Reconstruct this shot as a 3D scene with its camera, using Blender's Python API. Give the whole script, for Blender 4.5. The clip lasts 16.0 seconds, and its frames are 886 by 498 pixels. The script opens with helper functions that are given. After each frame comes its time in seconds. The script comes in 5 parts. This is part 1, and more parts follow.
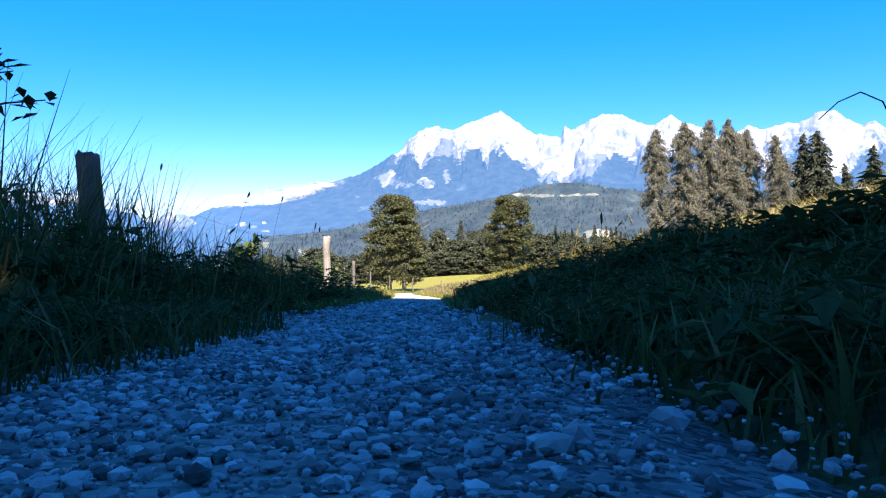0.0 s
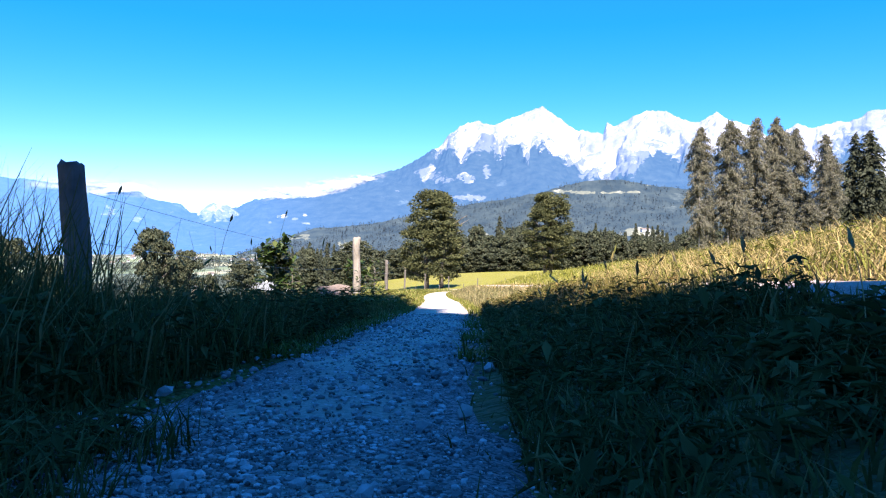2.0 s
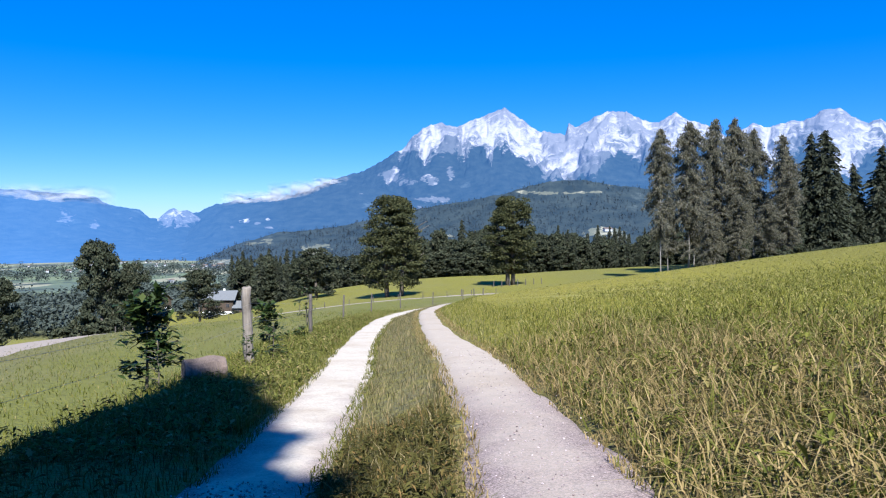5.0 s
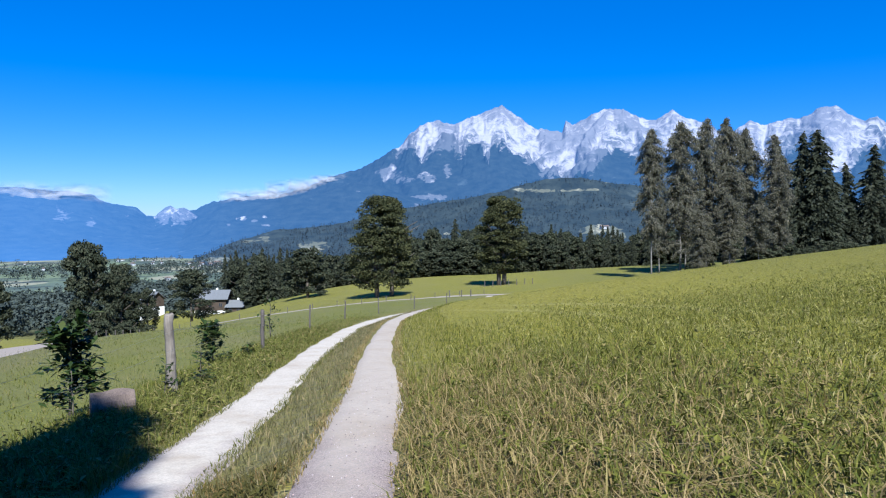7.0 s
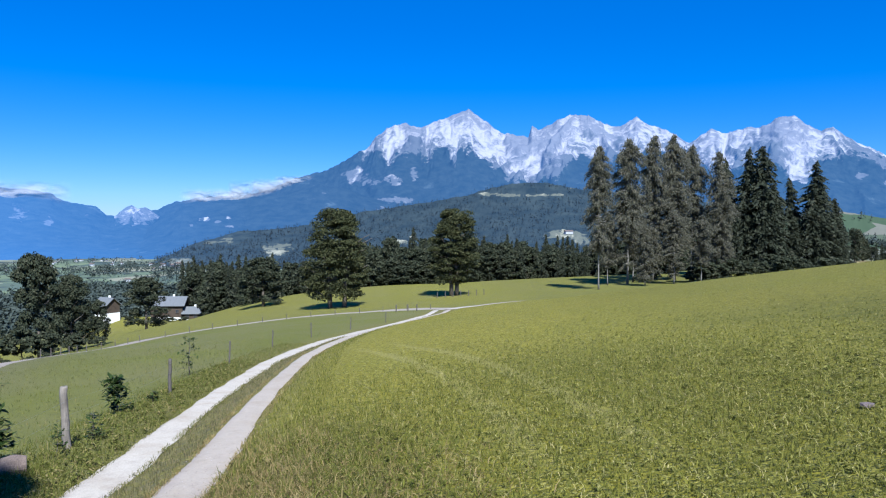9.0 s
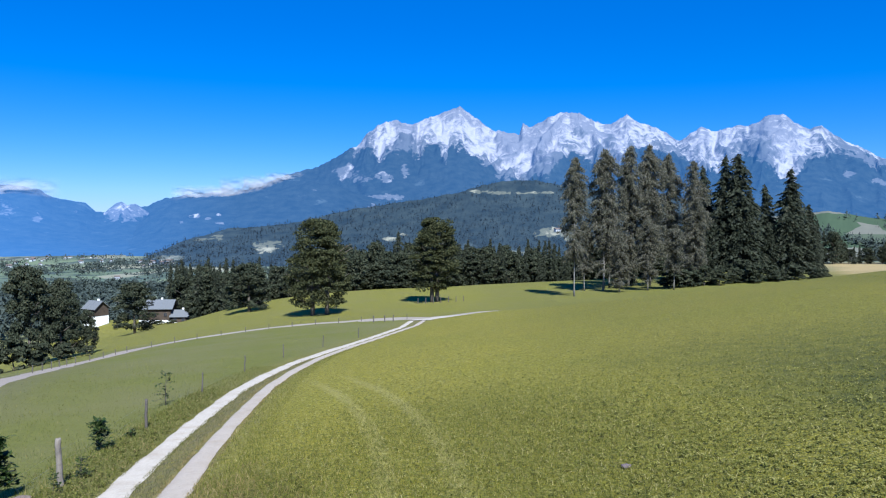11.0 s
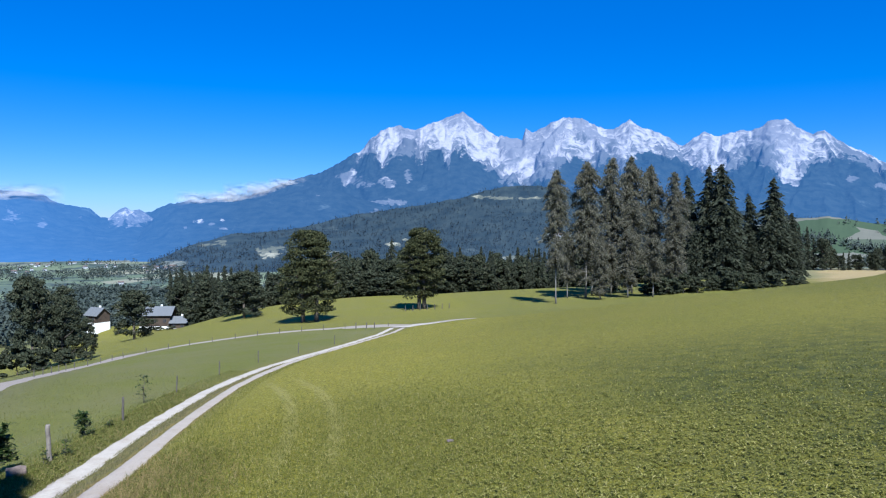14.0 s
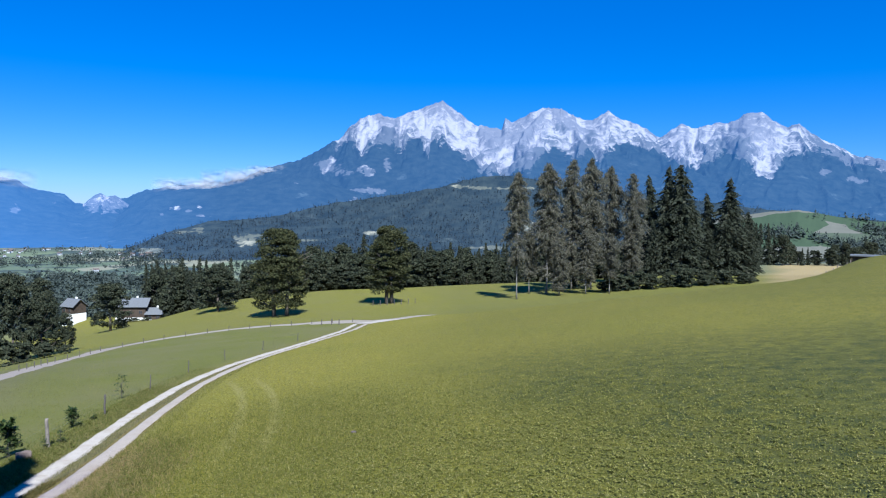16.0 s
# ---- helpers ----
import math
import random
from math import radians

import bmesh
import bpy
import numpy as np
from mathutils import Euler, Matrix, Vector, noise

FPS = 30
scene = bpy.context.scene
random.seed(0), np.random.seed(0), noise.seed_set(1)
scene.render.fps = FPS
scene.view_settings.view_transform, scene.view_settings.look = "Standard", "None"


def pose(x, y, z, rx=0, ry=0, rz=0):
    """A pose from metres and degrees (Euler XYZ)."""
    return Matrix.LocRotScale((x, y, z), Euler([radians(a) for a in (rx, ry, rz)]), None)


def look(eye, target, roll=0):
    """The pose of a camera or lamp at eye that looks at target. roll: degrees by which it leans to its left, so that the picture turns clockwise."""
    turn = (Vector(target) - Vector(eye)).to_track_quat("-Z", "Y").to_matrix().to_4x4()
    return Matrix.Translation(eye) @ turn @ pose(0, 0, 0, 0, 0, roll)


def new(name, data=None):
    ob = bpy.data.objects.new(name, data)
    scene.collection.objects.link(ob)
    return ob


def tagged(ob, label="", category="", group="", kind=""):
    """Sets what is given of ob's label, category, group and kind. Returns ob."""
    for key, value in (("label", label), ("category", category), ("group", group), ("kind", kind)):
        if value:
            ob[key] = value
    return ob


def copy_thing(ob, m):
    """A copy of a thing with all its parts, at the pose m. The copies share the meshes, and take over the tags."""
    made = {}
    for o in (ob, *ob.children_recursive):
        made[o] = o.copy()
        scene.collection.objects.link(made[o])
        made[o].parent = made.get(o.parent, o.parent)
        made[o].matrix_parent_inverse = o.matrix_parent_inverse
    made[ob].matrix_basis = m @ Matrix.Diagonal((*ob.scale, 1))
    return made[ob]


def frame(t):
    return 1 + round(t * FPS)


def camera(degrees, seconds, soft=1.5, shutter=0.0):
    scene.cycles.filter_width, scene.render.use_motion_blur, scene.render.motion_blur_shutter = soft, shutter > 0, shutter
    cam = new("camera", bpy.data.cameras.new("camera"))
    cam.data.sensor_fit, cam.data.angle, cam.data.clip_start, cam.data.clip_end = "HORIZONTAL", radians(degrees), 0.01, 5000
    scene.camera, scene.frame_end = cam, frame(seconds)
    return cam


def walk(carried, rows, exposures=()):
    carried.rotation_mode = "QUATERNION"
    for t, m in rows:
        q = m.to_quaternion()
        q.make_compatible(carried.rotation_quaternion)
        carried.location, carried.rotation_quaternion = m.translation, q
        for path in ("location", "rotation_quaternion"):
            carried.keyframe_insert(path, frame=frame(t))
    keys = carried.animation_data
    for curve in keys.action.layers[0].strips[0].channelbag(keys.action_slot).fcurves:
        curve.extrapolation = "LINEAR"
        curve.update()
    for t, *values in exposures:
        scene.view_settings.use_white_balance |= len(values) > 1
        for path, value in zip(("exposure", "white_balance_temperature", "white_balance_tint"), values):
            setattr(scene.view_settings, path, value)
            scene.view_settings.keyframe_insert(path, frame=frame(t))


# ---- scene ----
cam = camera(62.0, 16.0, 1.15)
ROWS = [
    (0.0, pose(-0.000, -0.000, 0.084, 88.434, 0.538, -0.000)),
    (0.5, pose(0.009, -0.011, 0.105, 88.438, 0.228, -1.338)),
    (1.0, pose(-0.003, -0.095, 0.150, 88.562, 0.609, -0.910)),
    (1.5, pose(0.040, -0.096, 0.097, 87.608, 1.015, 3.743)),
    (2.0, pose(0.113, 0.465, 0.230, 88.048, -0.468, 3.034)),
    (2.5, pose(0.080, 0.752, 0.399, 87.481, -0.054, 2.491)),
    (3.0, pose(0.099, 1.235, 0.596, 87.365, -0.157, 2.753)),
    (3.5, pose(0.227, 1.957, 0.706, 87.636, 0.260, 2.835)),
    (4.0, pose(0.400, 2.598, 0.772, 87.982, 0.359, 1.590)),
    (4.2, pose(0.486, 2.879, 0.754, 88.234, 0.573, 1.039)),
    (6.5, pose(1.688, 3.175, 1.347, 88.035, -0.026, -0.264)),
    (7.0, pose(2.032, 3.159, 1.360, 88.000, 0.350, 0.086)),
    (7.5, pose(2.434, 3.052, 1.492, 88.153, 0.335, 1.141)),
    (8.0, pose(2.840, 2.815, 1.730, 88.232, 0.469, 1.301)),
    (8.5, pose(3.649, 1.588, 2.368, 88.204, 0.040, -0.465)),
    (9.0, pose(4.387, 0.240, 3.106, 88.214, -0.287, -2.516)),
    (9.5, pose(5.017, -0.992, 3.809, 88.099, -0.366, -3.614)),
    (12.0, pose(7.121, -5.386, 5.817, 87.944, -0.394, -1.790)),
    (12.5, pose(7.704, -5.923, 5.479, 88.232, 0.330, -0.333)),
    (13.0, pose(8.264, -6.993, 5.643, 88.315, 0.142, -0.941)),
    (13.5, pose(8.812, -8.397, 6.014, 88.323, -0.202, -1.919)),
    (14.0, pose(9.456, -10.050, 6.540, 88.337, -0.335, -2.905)),
    (14.5, pose(10.051, -11.809, 7.136, 88.323, -0.743, -3.631)),
    (15.0, pose(10.643, -13.422, 7.659, 88.362, -0.653, -3.349)),
    (15.5, pose(11.266, -15.524, 8.256, 88.225, -0.884, -4.430)),
    (16.0, pose(11.780, -17.155, 8.711, 87.470, -0.848, -4.503)),
]
EXPOSURES = [
    (0.0, 2.2, 6800, 13), (1.4, 2.2, 6800, 13), (2.0, 2.2, 6750, 13), (2.5, 2.02, 6600, 12), (3.0, 1.65, 6200, 8), (3.5, 1.45, 6000, 7),
    (4.2, 1.35, 5900, 7), (6.5, 1.08, 5600, 5), (9.0, 0.98, 5450, 4), (16.0, 0.93, 5400, 4),
]
walk(cam, ROWS, EXPOSURES)

# ---- light: midday sun from behind, clear sky ----
SUN_AZ, SUN_EL = radians(168.5), radians(49.0)
world = bpy.data.worlds.new("sky")
world.use_nodes = True
scene.world = world
wn = world.node_tree
wn.nodes.clear()
sky = wn.nodes.new("ShaderNodeTexSky")
sky.sky_type = "NISHITA"
sky.sun_disc = False
sky.sun_elevation, sky.sun_rotation = SUN_EL, SUN_AZ
sky.altitude, sky.air_density, sky.dust_density, sky.ozone_density = 1500.0, 1.0, 0.15, 3.0
sat = wn.nodes.new("ShaderNodeHueSaturation")
sat.inputs["Saturation"].default_value = 1.5
bg = wn.nodes.new("ShaderNodeBackground")
bg.inputs["Strength"].default_value = 0.058
wo = wn.nodes.new("ShaderNodeOutputWorld")
wn.links.new(sky.outputs[0], sat.inputs["Color"])
deep = wn.nodes.new("ShaderNodeMix")
deep.data_type, deep.blend_type = "RGBA", "MULTIPLY"
deep.inputs[0].default_value = 1.0
deep.inputs[7].default_value = (.8, .86, 1.22, 1)
wn.links.new(sat.outputs[0], deep.inputs[6])
even = wn.nodes.new("ShaderNodeMix")
even.data_type = "RGBA"
even.inputs[0].default_value = .28
even.inputs[7].default_value = (.2, 2.3, 7.4, 1)
wn.links.new(deep.outputs[2], even.inputs[6])
wn.links.new(even.outputs[2], bg.inputs[0])
wn.links.new(bg.outputs[0], wo.inputs[0])

sun_data = bpy.data.lights.new("sun", "SUN")
sun_data.energy, sun_data.angle, sun_data.color = 5.0, radians(0.6), (1.0, 0.93, 0.84)
sun = new("sun", sun_data)
sun_dir = Vector((math.sin(SUN_AZ) * math.cos(SUN_EL), math.cos(SUN_AZ) * math.cos(SUN_EL), math.sin(SUN_EL)))
sun.matrix_world = look(sun_dir * 60, (0, 0, 0))


# ---- small numeric helpers ----
rng = np.random.default_rng(7)


def ss(a, b, x):
    t = np.clip((x - a) / (b - a), 0, 1)
    return t * t * (3 - 2 * t)


def lattice(ix, iy, seed):
    h = np.sin(ix * 127.1 + iy * 311.7 + seed * 74.7) * 43758.5453
    return h - np.floor(h)


def vnoise(x, y, seed=0):
    """Smooth value noise, 0 to 1."""
    x, y = np.asarray(x, float), np.asarray(y, float)
    ix, iy = np.floor(x), np.floor(y)
    fx, fy = x - ix, y - iy
    fx, fy = fx * fx * (3 - 2 * fx), fy * fy * (3 - 2 * fy)
    a, b = lattice(ix, iy, seed), lattice(ix + 1, iy, seed)
    c, d = lattice(ix, iy + 1, seed), lattice(ix + 1, iy + 1, seed)
    return (a * (1 - fx) + b * fx) * (1 - fy) + (c * (1 - fx) + d * fx) * fy


def fbm(x, y, octaves=4, seed=0):
    s, a, total = 0.0, 0.5, 0.0
    for k in range(octaves):
        s = s + a * vnoise(x * 2 ** k, y * 2 ** k, seed + k)
        total += a
        a *= 0.5
    return s / total


# ---- the lie of the land ----
BASE_Y = [-60, -10, 0, 15, 23, 57, 93, 125, 150, 185, 200, 240, 400, 700, 1200, 2000, 6000]
BASE_Z = [4.6, .8, 0, -1.27, -1.93, -4.85, -7.5, -10.0, -10.8, -11.4, -13, -22, -45, -75, -95, -102, -106]
ROAD_Y = [-60, 2, 8, 13, 17, 20, 25, 31, 37, 44, 54, 66, 80, 91, 97]
ROAD_X = [.7, .5, .45, .2, -.15, -.35, -.6, -.8, -.6, .0, 1.6, 4.2, 7, 8.2, 9.0]


def road_x(y):
    return np.interp(y, ROAD_Y, ROAD_X)


def ground_z(x, y):
    x, y = np.asarray(x, float), np.asarray(y, float)
    b = np.interp(y, BASE_Y, BASE_Z)
    u = x - road_x(y)
    cs = .108 + .022 * ss(15, 45, y) - .075 * ss(60, 140, y)
    far = 1 - ss(180, 420, y)
    near = 1 - ss(60, 110, y)
    r = np.maximum(u - 1.2, 0)
    right = (.3 * ss(-.4, .8, u) + .25 * ss(1.2, 3, u)) * near + cs * 130 * np.tanh(r / 130)
    l = np.minimum(np.maximum(-u - 1.6, 0), 90)
    close = 1 - ss(70, 120, y)
    left = -((.03 + .015 * close) * l + (.0017 + .0002 * close) * l * l) * ss(-3, 16, y) - .5 * ss(.7 - .4 * (1 - ss(5, 9, y)), 3.2 - .9 * (1 - ss(5, 9, y)), l) * ss(-3, 2, y) * (1 - ss(20, 45, y))
    # meadow mound behind the big trees, and soft unevenness
    rough = (fbm(x / 9, y / 9, 3, 5) - .5) * .22 * ss(2.2, 7, np.abs(u)) + (fbm(x / 45, y / 45, 2, 9) - .5) * 1.2 * ss(20, 90, np.abs(u)) * far
    z = b + (right + left) * far + rough - 1.3 * np.exp(-((x + 52) / 15) ** 2 - ((y - 183) / 20) ** 2) + 4.5 * ss(20, 34, x - .59 * y) * ss(45, 110, y) * (1 - ss(150, 190, y))
    # level stubble field beyond the grove
    z = z + np.exp(-(((x + 69) / 19) ** 2) ** 2 - ((y - 209) / 14) ** 2) * (-22.6 - z)
    return z + ss(95, 140, x) * (1 - ss(330, 420, y)) * ss(170, 215, y) * np.maximum(-11.0 - z, 0)


def gz(x, y):
    return float(ground_z(x, y))


# ---- mesh helpers ----
def mesh_from(name, verts, faces, materials=(), smooth=False, index=None, attrs=None):
    me = bpy.data.meshes.new(name)
    me.from_pydata(np.asarray(verts, float).tolist(), [], np.asarray(faces).tolist() if isinstance(faces, np.ndarray) else faces)
    for m in materials if isinstance(materials, (list, tuple)) else [materials]:
        me.materials.append(m)
    if index is not None:
        me.polygons.foreach_set("material_index", np.asarray(index, np.int32))
    if smooth:
        me.polygons.foreach_set("use_smooth", np.ones(len(me.polygons), bool))
    for key, values in (attrs or {}).items():
        a = me.attributes.new(key, "FLOAT", "POINT")
        a.data.foreach_set("value", np.asarray(values, np.float32))
    me.update()
    return me


def part(name, bm, material, parent, label=""):
    """Links a bmesh or a mesh as one mesh object under a thing or a part."""
    if isinstance(bm, bmesh.types.BMesh):
        me = bpy.data.meshes.new(name)
        bm.to_mesh(me)
        bm.free()
    else:
        me = bm
    if material is not None and not me.materials:
        me.materials.append(material)
    ob = new(name, me)
    ob.parent = parent
    if label:
        ob["label"] = label
    return ob


def empty(name, m, label, category, group="", kind=""):
    ob = new(name)
    ob.matrix_world = m
    return tagged(ob, label, category, group, kind)


def grid_faces(nu, nv, close=False):
    """Quads of an nu x nv grid of points, row by row."""
    i = np.arange(nu - 1)[:, None]
    j = np.arange(nv if close else nv - 1)[None, :]
    a = i * nv + j
    b = i * nv + (j + 1) % nv
    return np.stack([a, b, b + nv, a + nv], -1).reshape(-1, 4)


def tube(points, radii, sides=7, wobble=0.0, seed=0, cap=True):
    """A tapered, slightly uneven tube along points: verts, faces."""
    r = np.random.default_rng(seed)
    p = np.asarray(points, float)
    d = np.gradient(p, axis=0)
    d /= np.linalg.norm(d, axis=1)[:, None] + 1e-9
    up = np.where(np.abs(d[:, 2:3]) > .9, [[1.0, 0, 0]], [[0, 0, 1.0]])
    s = np.cross(d, up)
    s /= np.linalg.norm(s, axis=1)[:, None]
    t = np.cross(d, s)
    a = np.linspace(0, 2 * np.pi, sides, endpoint=False)
    rad = np.asarray(radii, float)[:, None] * (1 + wobble * (r.random((len(p), sides)) - .5))
    v = p[:, None] + rad[..., None] * (np.cos(a)[None, :, None] * s[:, None] + np.sin(a)[None, :, None] * t[:, None])
    f = grid_faces(len(p), sides, True).tolist()
    if cap:
        n = len(p) * sides
        f += [list(range(sides))[::-1], list(range(n - sides, n))]
    return v.reshape(-1, 3), f


def merge(pieces):
    """Joins (verts, faces) pieces."""
    vs, fs, n = [], [], 0
    for v, f in pieces:
        vs.append(np.asarray(v, float))
        fs += [[i + n for i in q] for q in (f.tolist() if isinstance(f, np.ndarray) else f)]
        n += len(v)
    return np.concatenate(vs), fs


def box_bm(sx, sy, sz, bevel=0.0, at=(0, 0, 0), rot=None):
    bm = bmesh.new()
    m = Matrix.Translation(at) @ (rot.to_4x4() if rot else Matrix.Identity(4)) @ Matrix.Diagonal((sx, sy, sz, 1))
    bmesh.ops.create_cube(bm, size=1.0, matrix=m)
    if bevel:
        bmesh.ops.bevel(bm, geom=bm.edges[:], offset=bevel, segments=2, affect="EDGES")
    return bm


# ---- materials ----
def material(name, rough=0.8, metallic=0.0):
    m = bpy.data.materials.new(name)
    m.use_nodes = True
    n = m.node_tree
    b = n.nodes["Principled BSDF"]
    b.inputs["Roughness"].default_value = rough
    b.inputs["Metallic"].default_value = metallic
    b.inputs["Specular IOR Level"].default_value = 0.25
    return m, n, b


def node(n, kind, **inputs):
    k = n.nodes.new(kind)
    for key, v in inputs.items():
        k.inputs[key.replace("_", " ")].default_value = v
    return k


def noise_tex(n, scale, detail=4.0, rough=0.55, vec=None, dist=0.0):
    k = node(n, "ShaderNodeTexNoise", Scale=scale, Detail=detail, Roughness=rough, Distortion=dist)
    if vec is not None:
        n.links.new(vec, k.inputs["Vector"])
    return k.outputs["Fac"]


def ramp(n, fac, stops):
    k = n.nodes.new("ShaderNodeValToRGB")
    e = k.color_ramp.elements
    while len(e) < len(stops):
        e.new(0.5)
    for el, (p, c) in zip(e, stops):
        el.position, el.color = p, (*c, 1)
    n.links.new(fac, k.inputs["Fac"])
    return k.outputs["Color"]


def mix(n, fac, a, b, kind="MIX"):
    k = n.nodes.new("ShaderNodeMix")
    k.data_type, k.blend_type = "RGBA", kind
    for sock, v in ((k.inputs[0], fac), (k.inputs[6], a), (k.inputs[7], b)):
        if hasattr(v, "links"):
            n.links.new(v, sock)
        else:
            sock.default_value = v if isinstance(v, (int, float)) else (*v, 1)
    return k.outputs[2]


def math_node(n, op, a, b=0.0, c=0.0, clamp=False):
    k = n.nodes.new("ShaderNodeMath")
    k.operation, k.use_clamp = op, clamp
    for sock, v in zip(k.inputs, (a, b, c)):
        if hasattr(v, "links"):
            n.links.new(v, sock)
        else:
            sock.default_value = v
    return k.outputs[0]


def attribute(n, key):
    k = n.nodes.new("ShaderNodeAttribute")
    k.attribute_name = key
    return k.outputs["Fac"]


def position(n):
    return n.nodes.new("ShaderNodeNewGeometry").outputs["Position"]


def bump(n, b, height, strength=0.5, distance=0.02):
    k = node(n, "ShaderNodeBump", Strength=strength, Distance=distance)
    n.links.new(height, k.inputs["Height"])
    n.links.new(k.outputs[0], b.inputs["Normal"])


TRACE = (-53.46, 8.12, 60.2)


def ground_material():
    m, n, b = material("meadow_ground", 0.95)
    p = position(n)
    fine, mid, big, clump = noise_tex(n, 9.0, 6, .7, p), noise_tex(n, 1.3, 5, .6, p), noise_tex(n, .12, 4, .55, p), noise_tex(n, 3.5, 4, .6, p)
    field = mix(n, mid, (.232, .196, .016), (.345, .285, .024))
    field = mix(n, ramp(n, clump, [(.45, (0, 0, 0)), (.75, (1, 1, 1))]), field, (.25, .215, .03))
    field = mix(n, ramp(n, big, [(.35, (0, 0, 0)), (.7, (.6, .6, .6))]), field, (.22, .203, .013))
    cell = node(n, "ShaderNodeTexVoronoi", Scale=17.0)
    small = node(n, "ShaderNodeTexVoronoi", Scale=38.0)
    n.links.new(p, small.inputs["Vector"])
    n.links.new(p, cell.inputs["Vector"])
    tone = n.nodes.new("ShaderNodeSeparateColor")
    n.links.new(cell.outputs["Color"], tone.inputs[0])
    field = mix(n, ramp(n, tone.outputs[0], [(.0, (.85, .85, .85)), (.45, (0, 0, 0))]), field, (.05, .055, .006))
    field = mix(n, ramp(n, tone.outputs[1], [(.7, (0, 0, 0)), (1.0, (.8, .8, .8))]), field, (.40, .355, .10))
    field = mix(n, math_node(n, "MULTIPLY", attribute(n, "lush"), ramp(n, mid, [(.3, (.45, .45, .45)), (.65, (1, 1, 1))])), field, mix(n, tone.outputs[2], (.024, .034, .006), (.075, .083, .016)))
    # faint old wheel trace, turning up the slope
    away = n.nodes.new("ShaderNodeVectorMath")
    away.operation = "DISTANCE"
    flat = n.nodes.new("ShaderNodeVectorMath")
    flat.operation = "MULTIPLY"
    flat.inputs[1].default_value = (1, 1, 0)
    n.links.new(p, flat.inputs[0])
    n.links.new(flat.outputs[0], away.inputs[0])
    away.inputs[1].default_value = (TRACE[0], TRACE[1], 0)
    off = math_node(n, "ABSOLUTE", math_node(n, "SUBTRACT", math_node(n, "ABSOLUTE", math_node(n, "SUBTRACT", away.outputs["Value"], TRACE[2])), .75))
    line = ramp(n, math_node(n, "ADD", off, math_node(n, "MULTIPLY_ADD", clump, .5, -.25)), [(.1, (.38, .38, .38)), (.32, (0, 0, 0))])
    field = mix(n, math_node(n, "MULTIPLY", line, attribute(n, "trace")), field, (.40, .345, .12))
    mead = mix(n, mid, (.122, .13, .022), (.21, .202, .04))
    mead = mix(n, ramp(n, big, [(.4, (0, 0, 0)), (.7, (1, 1, 1))]), mead, (.19, .175, .06))
    col = mix(n, attribute(n, "meadow"), field, mead)
    dry = mix(n, mid, (.125, .112, .05), (.205, .175, .088))
    col = mix(n, math_node(n, "MULTIPLY", attribute(n, "dry"), ramp(n, clump, [(.25, (.15, .15, .15)), (.65, (1, 1, 1))])), col, dry)
    straw = mix(n, mid, (.34, .25, .11), (.42, .32, .16))
    col = mix(n, attribute(n, "straw"), col, straw)
    col = mix(n, math_node(n, "MULTIPLY", attribute(n, "thatch"), ramp(n, clump, [(.3, (1, 1, 1)), (.7, (.55, .55, .55))])), col, mix(n, fine, (.05, .042, .018), (.11, .085, .038)))
    # valley floor: patchwork of meadows and woods, haze mixed into the colours as blue
    vor = node(n, "ShaderNodeTexVoronoi", Scale=.0085)
    warp = n.nodes.new("ShaderNodeVectorMath")
    warp.operation = "MULTIPLY"
    warp.inputs[1].default_value = (1.0, .45, 1.0)
    n.links.new(p, warp.inputs[0])
    n.links.new(warp.outputs[0], vor.inputs["Vector"])
    sep = n.nodes.new("ShaderNodeSeparateColor")
    n.links.new(vor.outputs["Color"], sep.inputs[0])
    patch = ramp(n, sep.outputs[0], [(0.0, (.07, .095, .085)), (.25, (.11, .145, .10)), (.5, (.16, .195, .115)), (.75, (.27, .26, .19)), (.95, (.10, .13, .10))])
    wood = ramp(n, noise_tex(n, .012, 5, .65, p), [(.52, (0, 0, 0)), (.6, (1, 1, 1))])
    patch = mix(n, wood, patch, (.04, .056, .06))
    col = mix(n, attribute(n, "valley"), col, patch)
    col = mix(n, fine, col, mix(n, .35, col, (.02, .025, .006)), "MIX")
    n.links.new(col, b.inputs["Base Color"])
    leaves = math_node(n, "ADD", math_node(n, "MULTIPLY", cell.outputs["Distance"], -1.6), math_node(n, "MULTIPLY", small.outputs["Distance"], -.7))
    bump(n, b, math_node(n, "ADD", math_node(n, "ADD", fine, leaves), math_node(n, "MULTIPLY", clump, 2.0)), .75, .05)
    return m


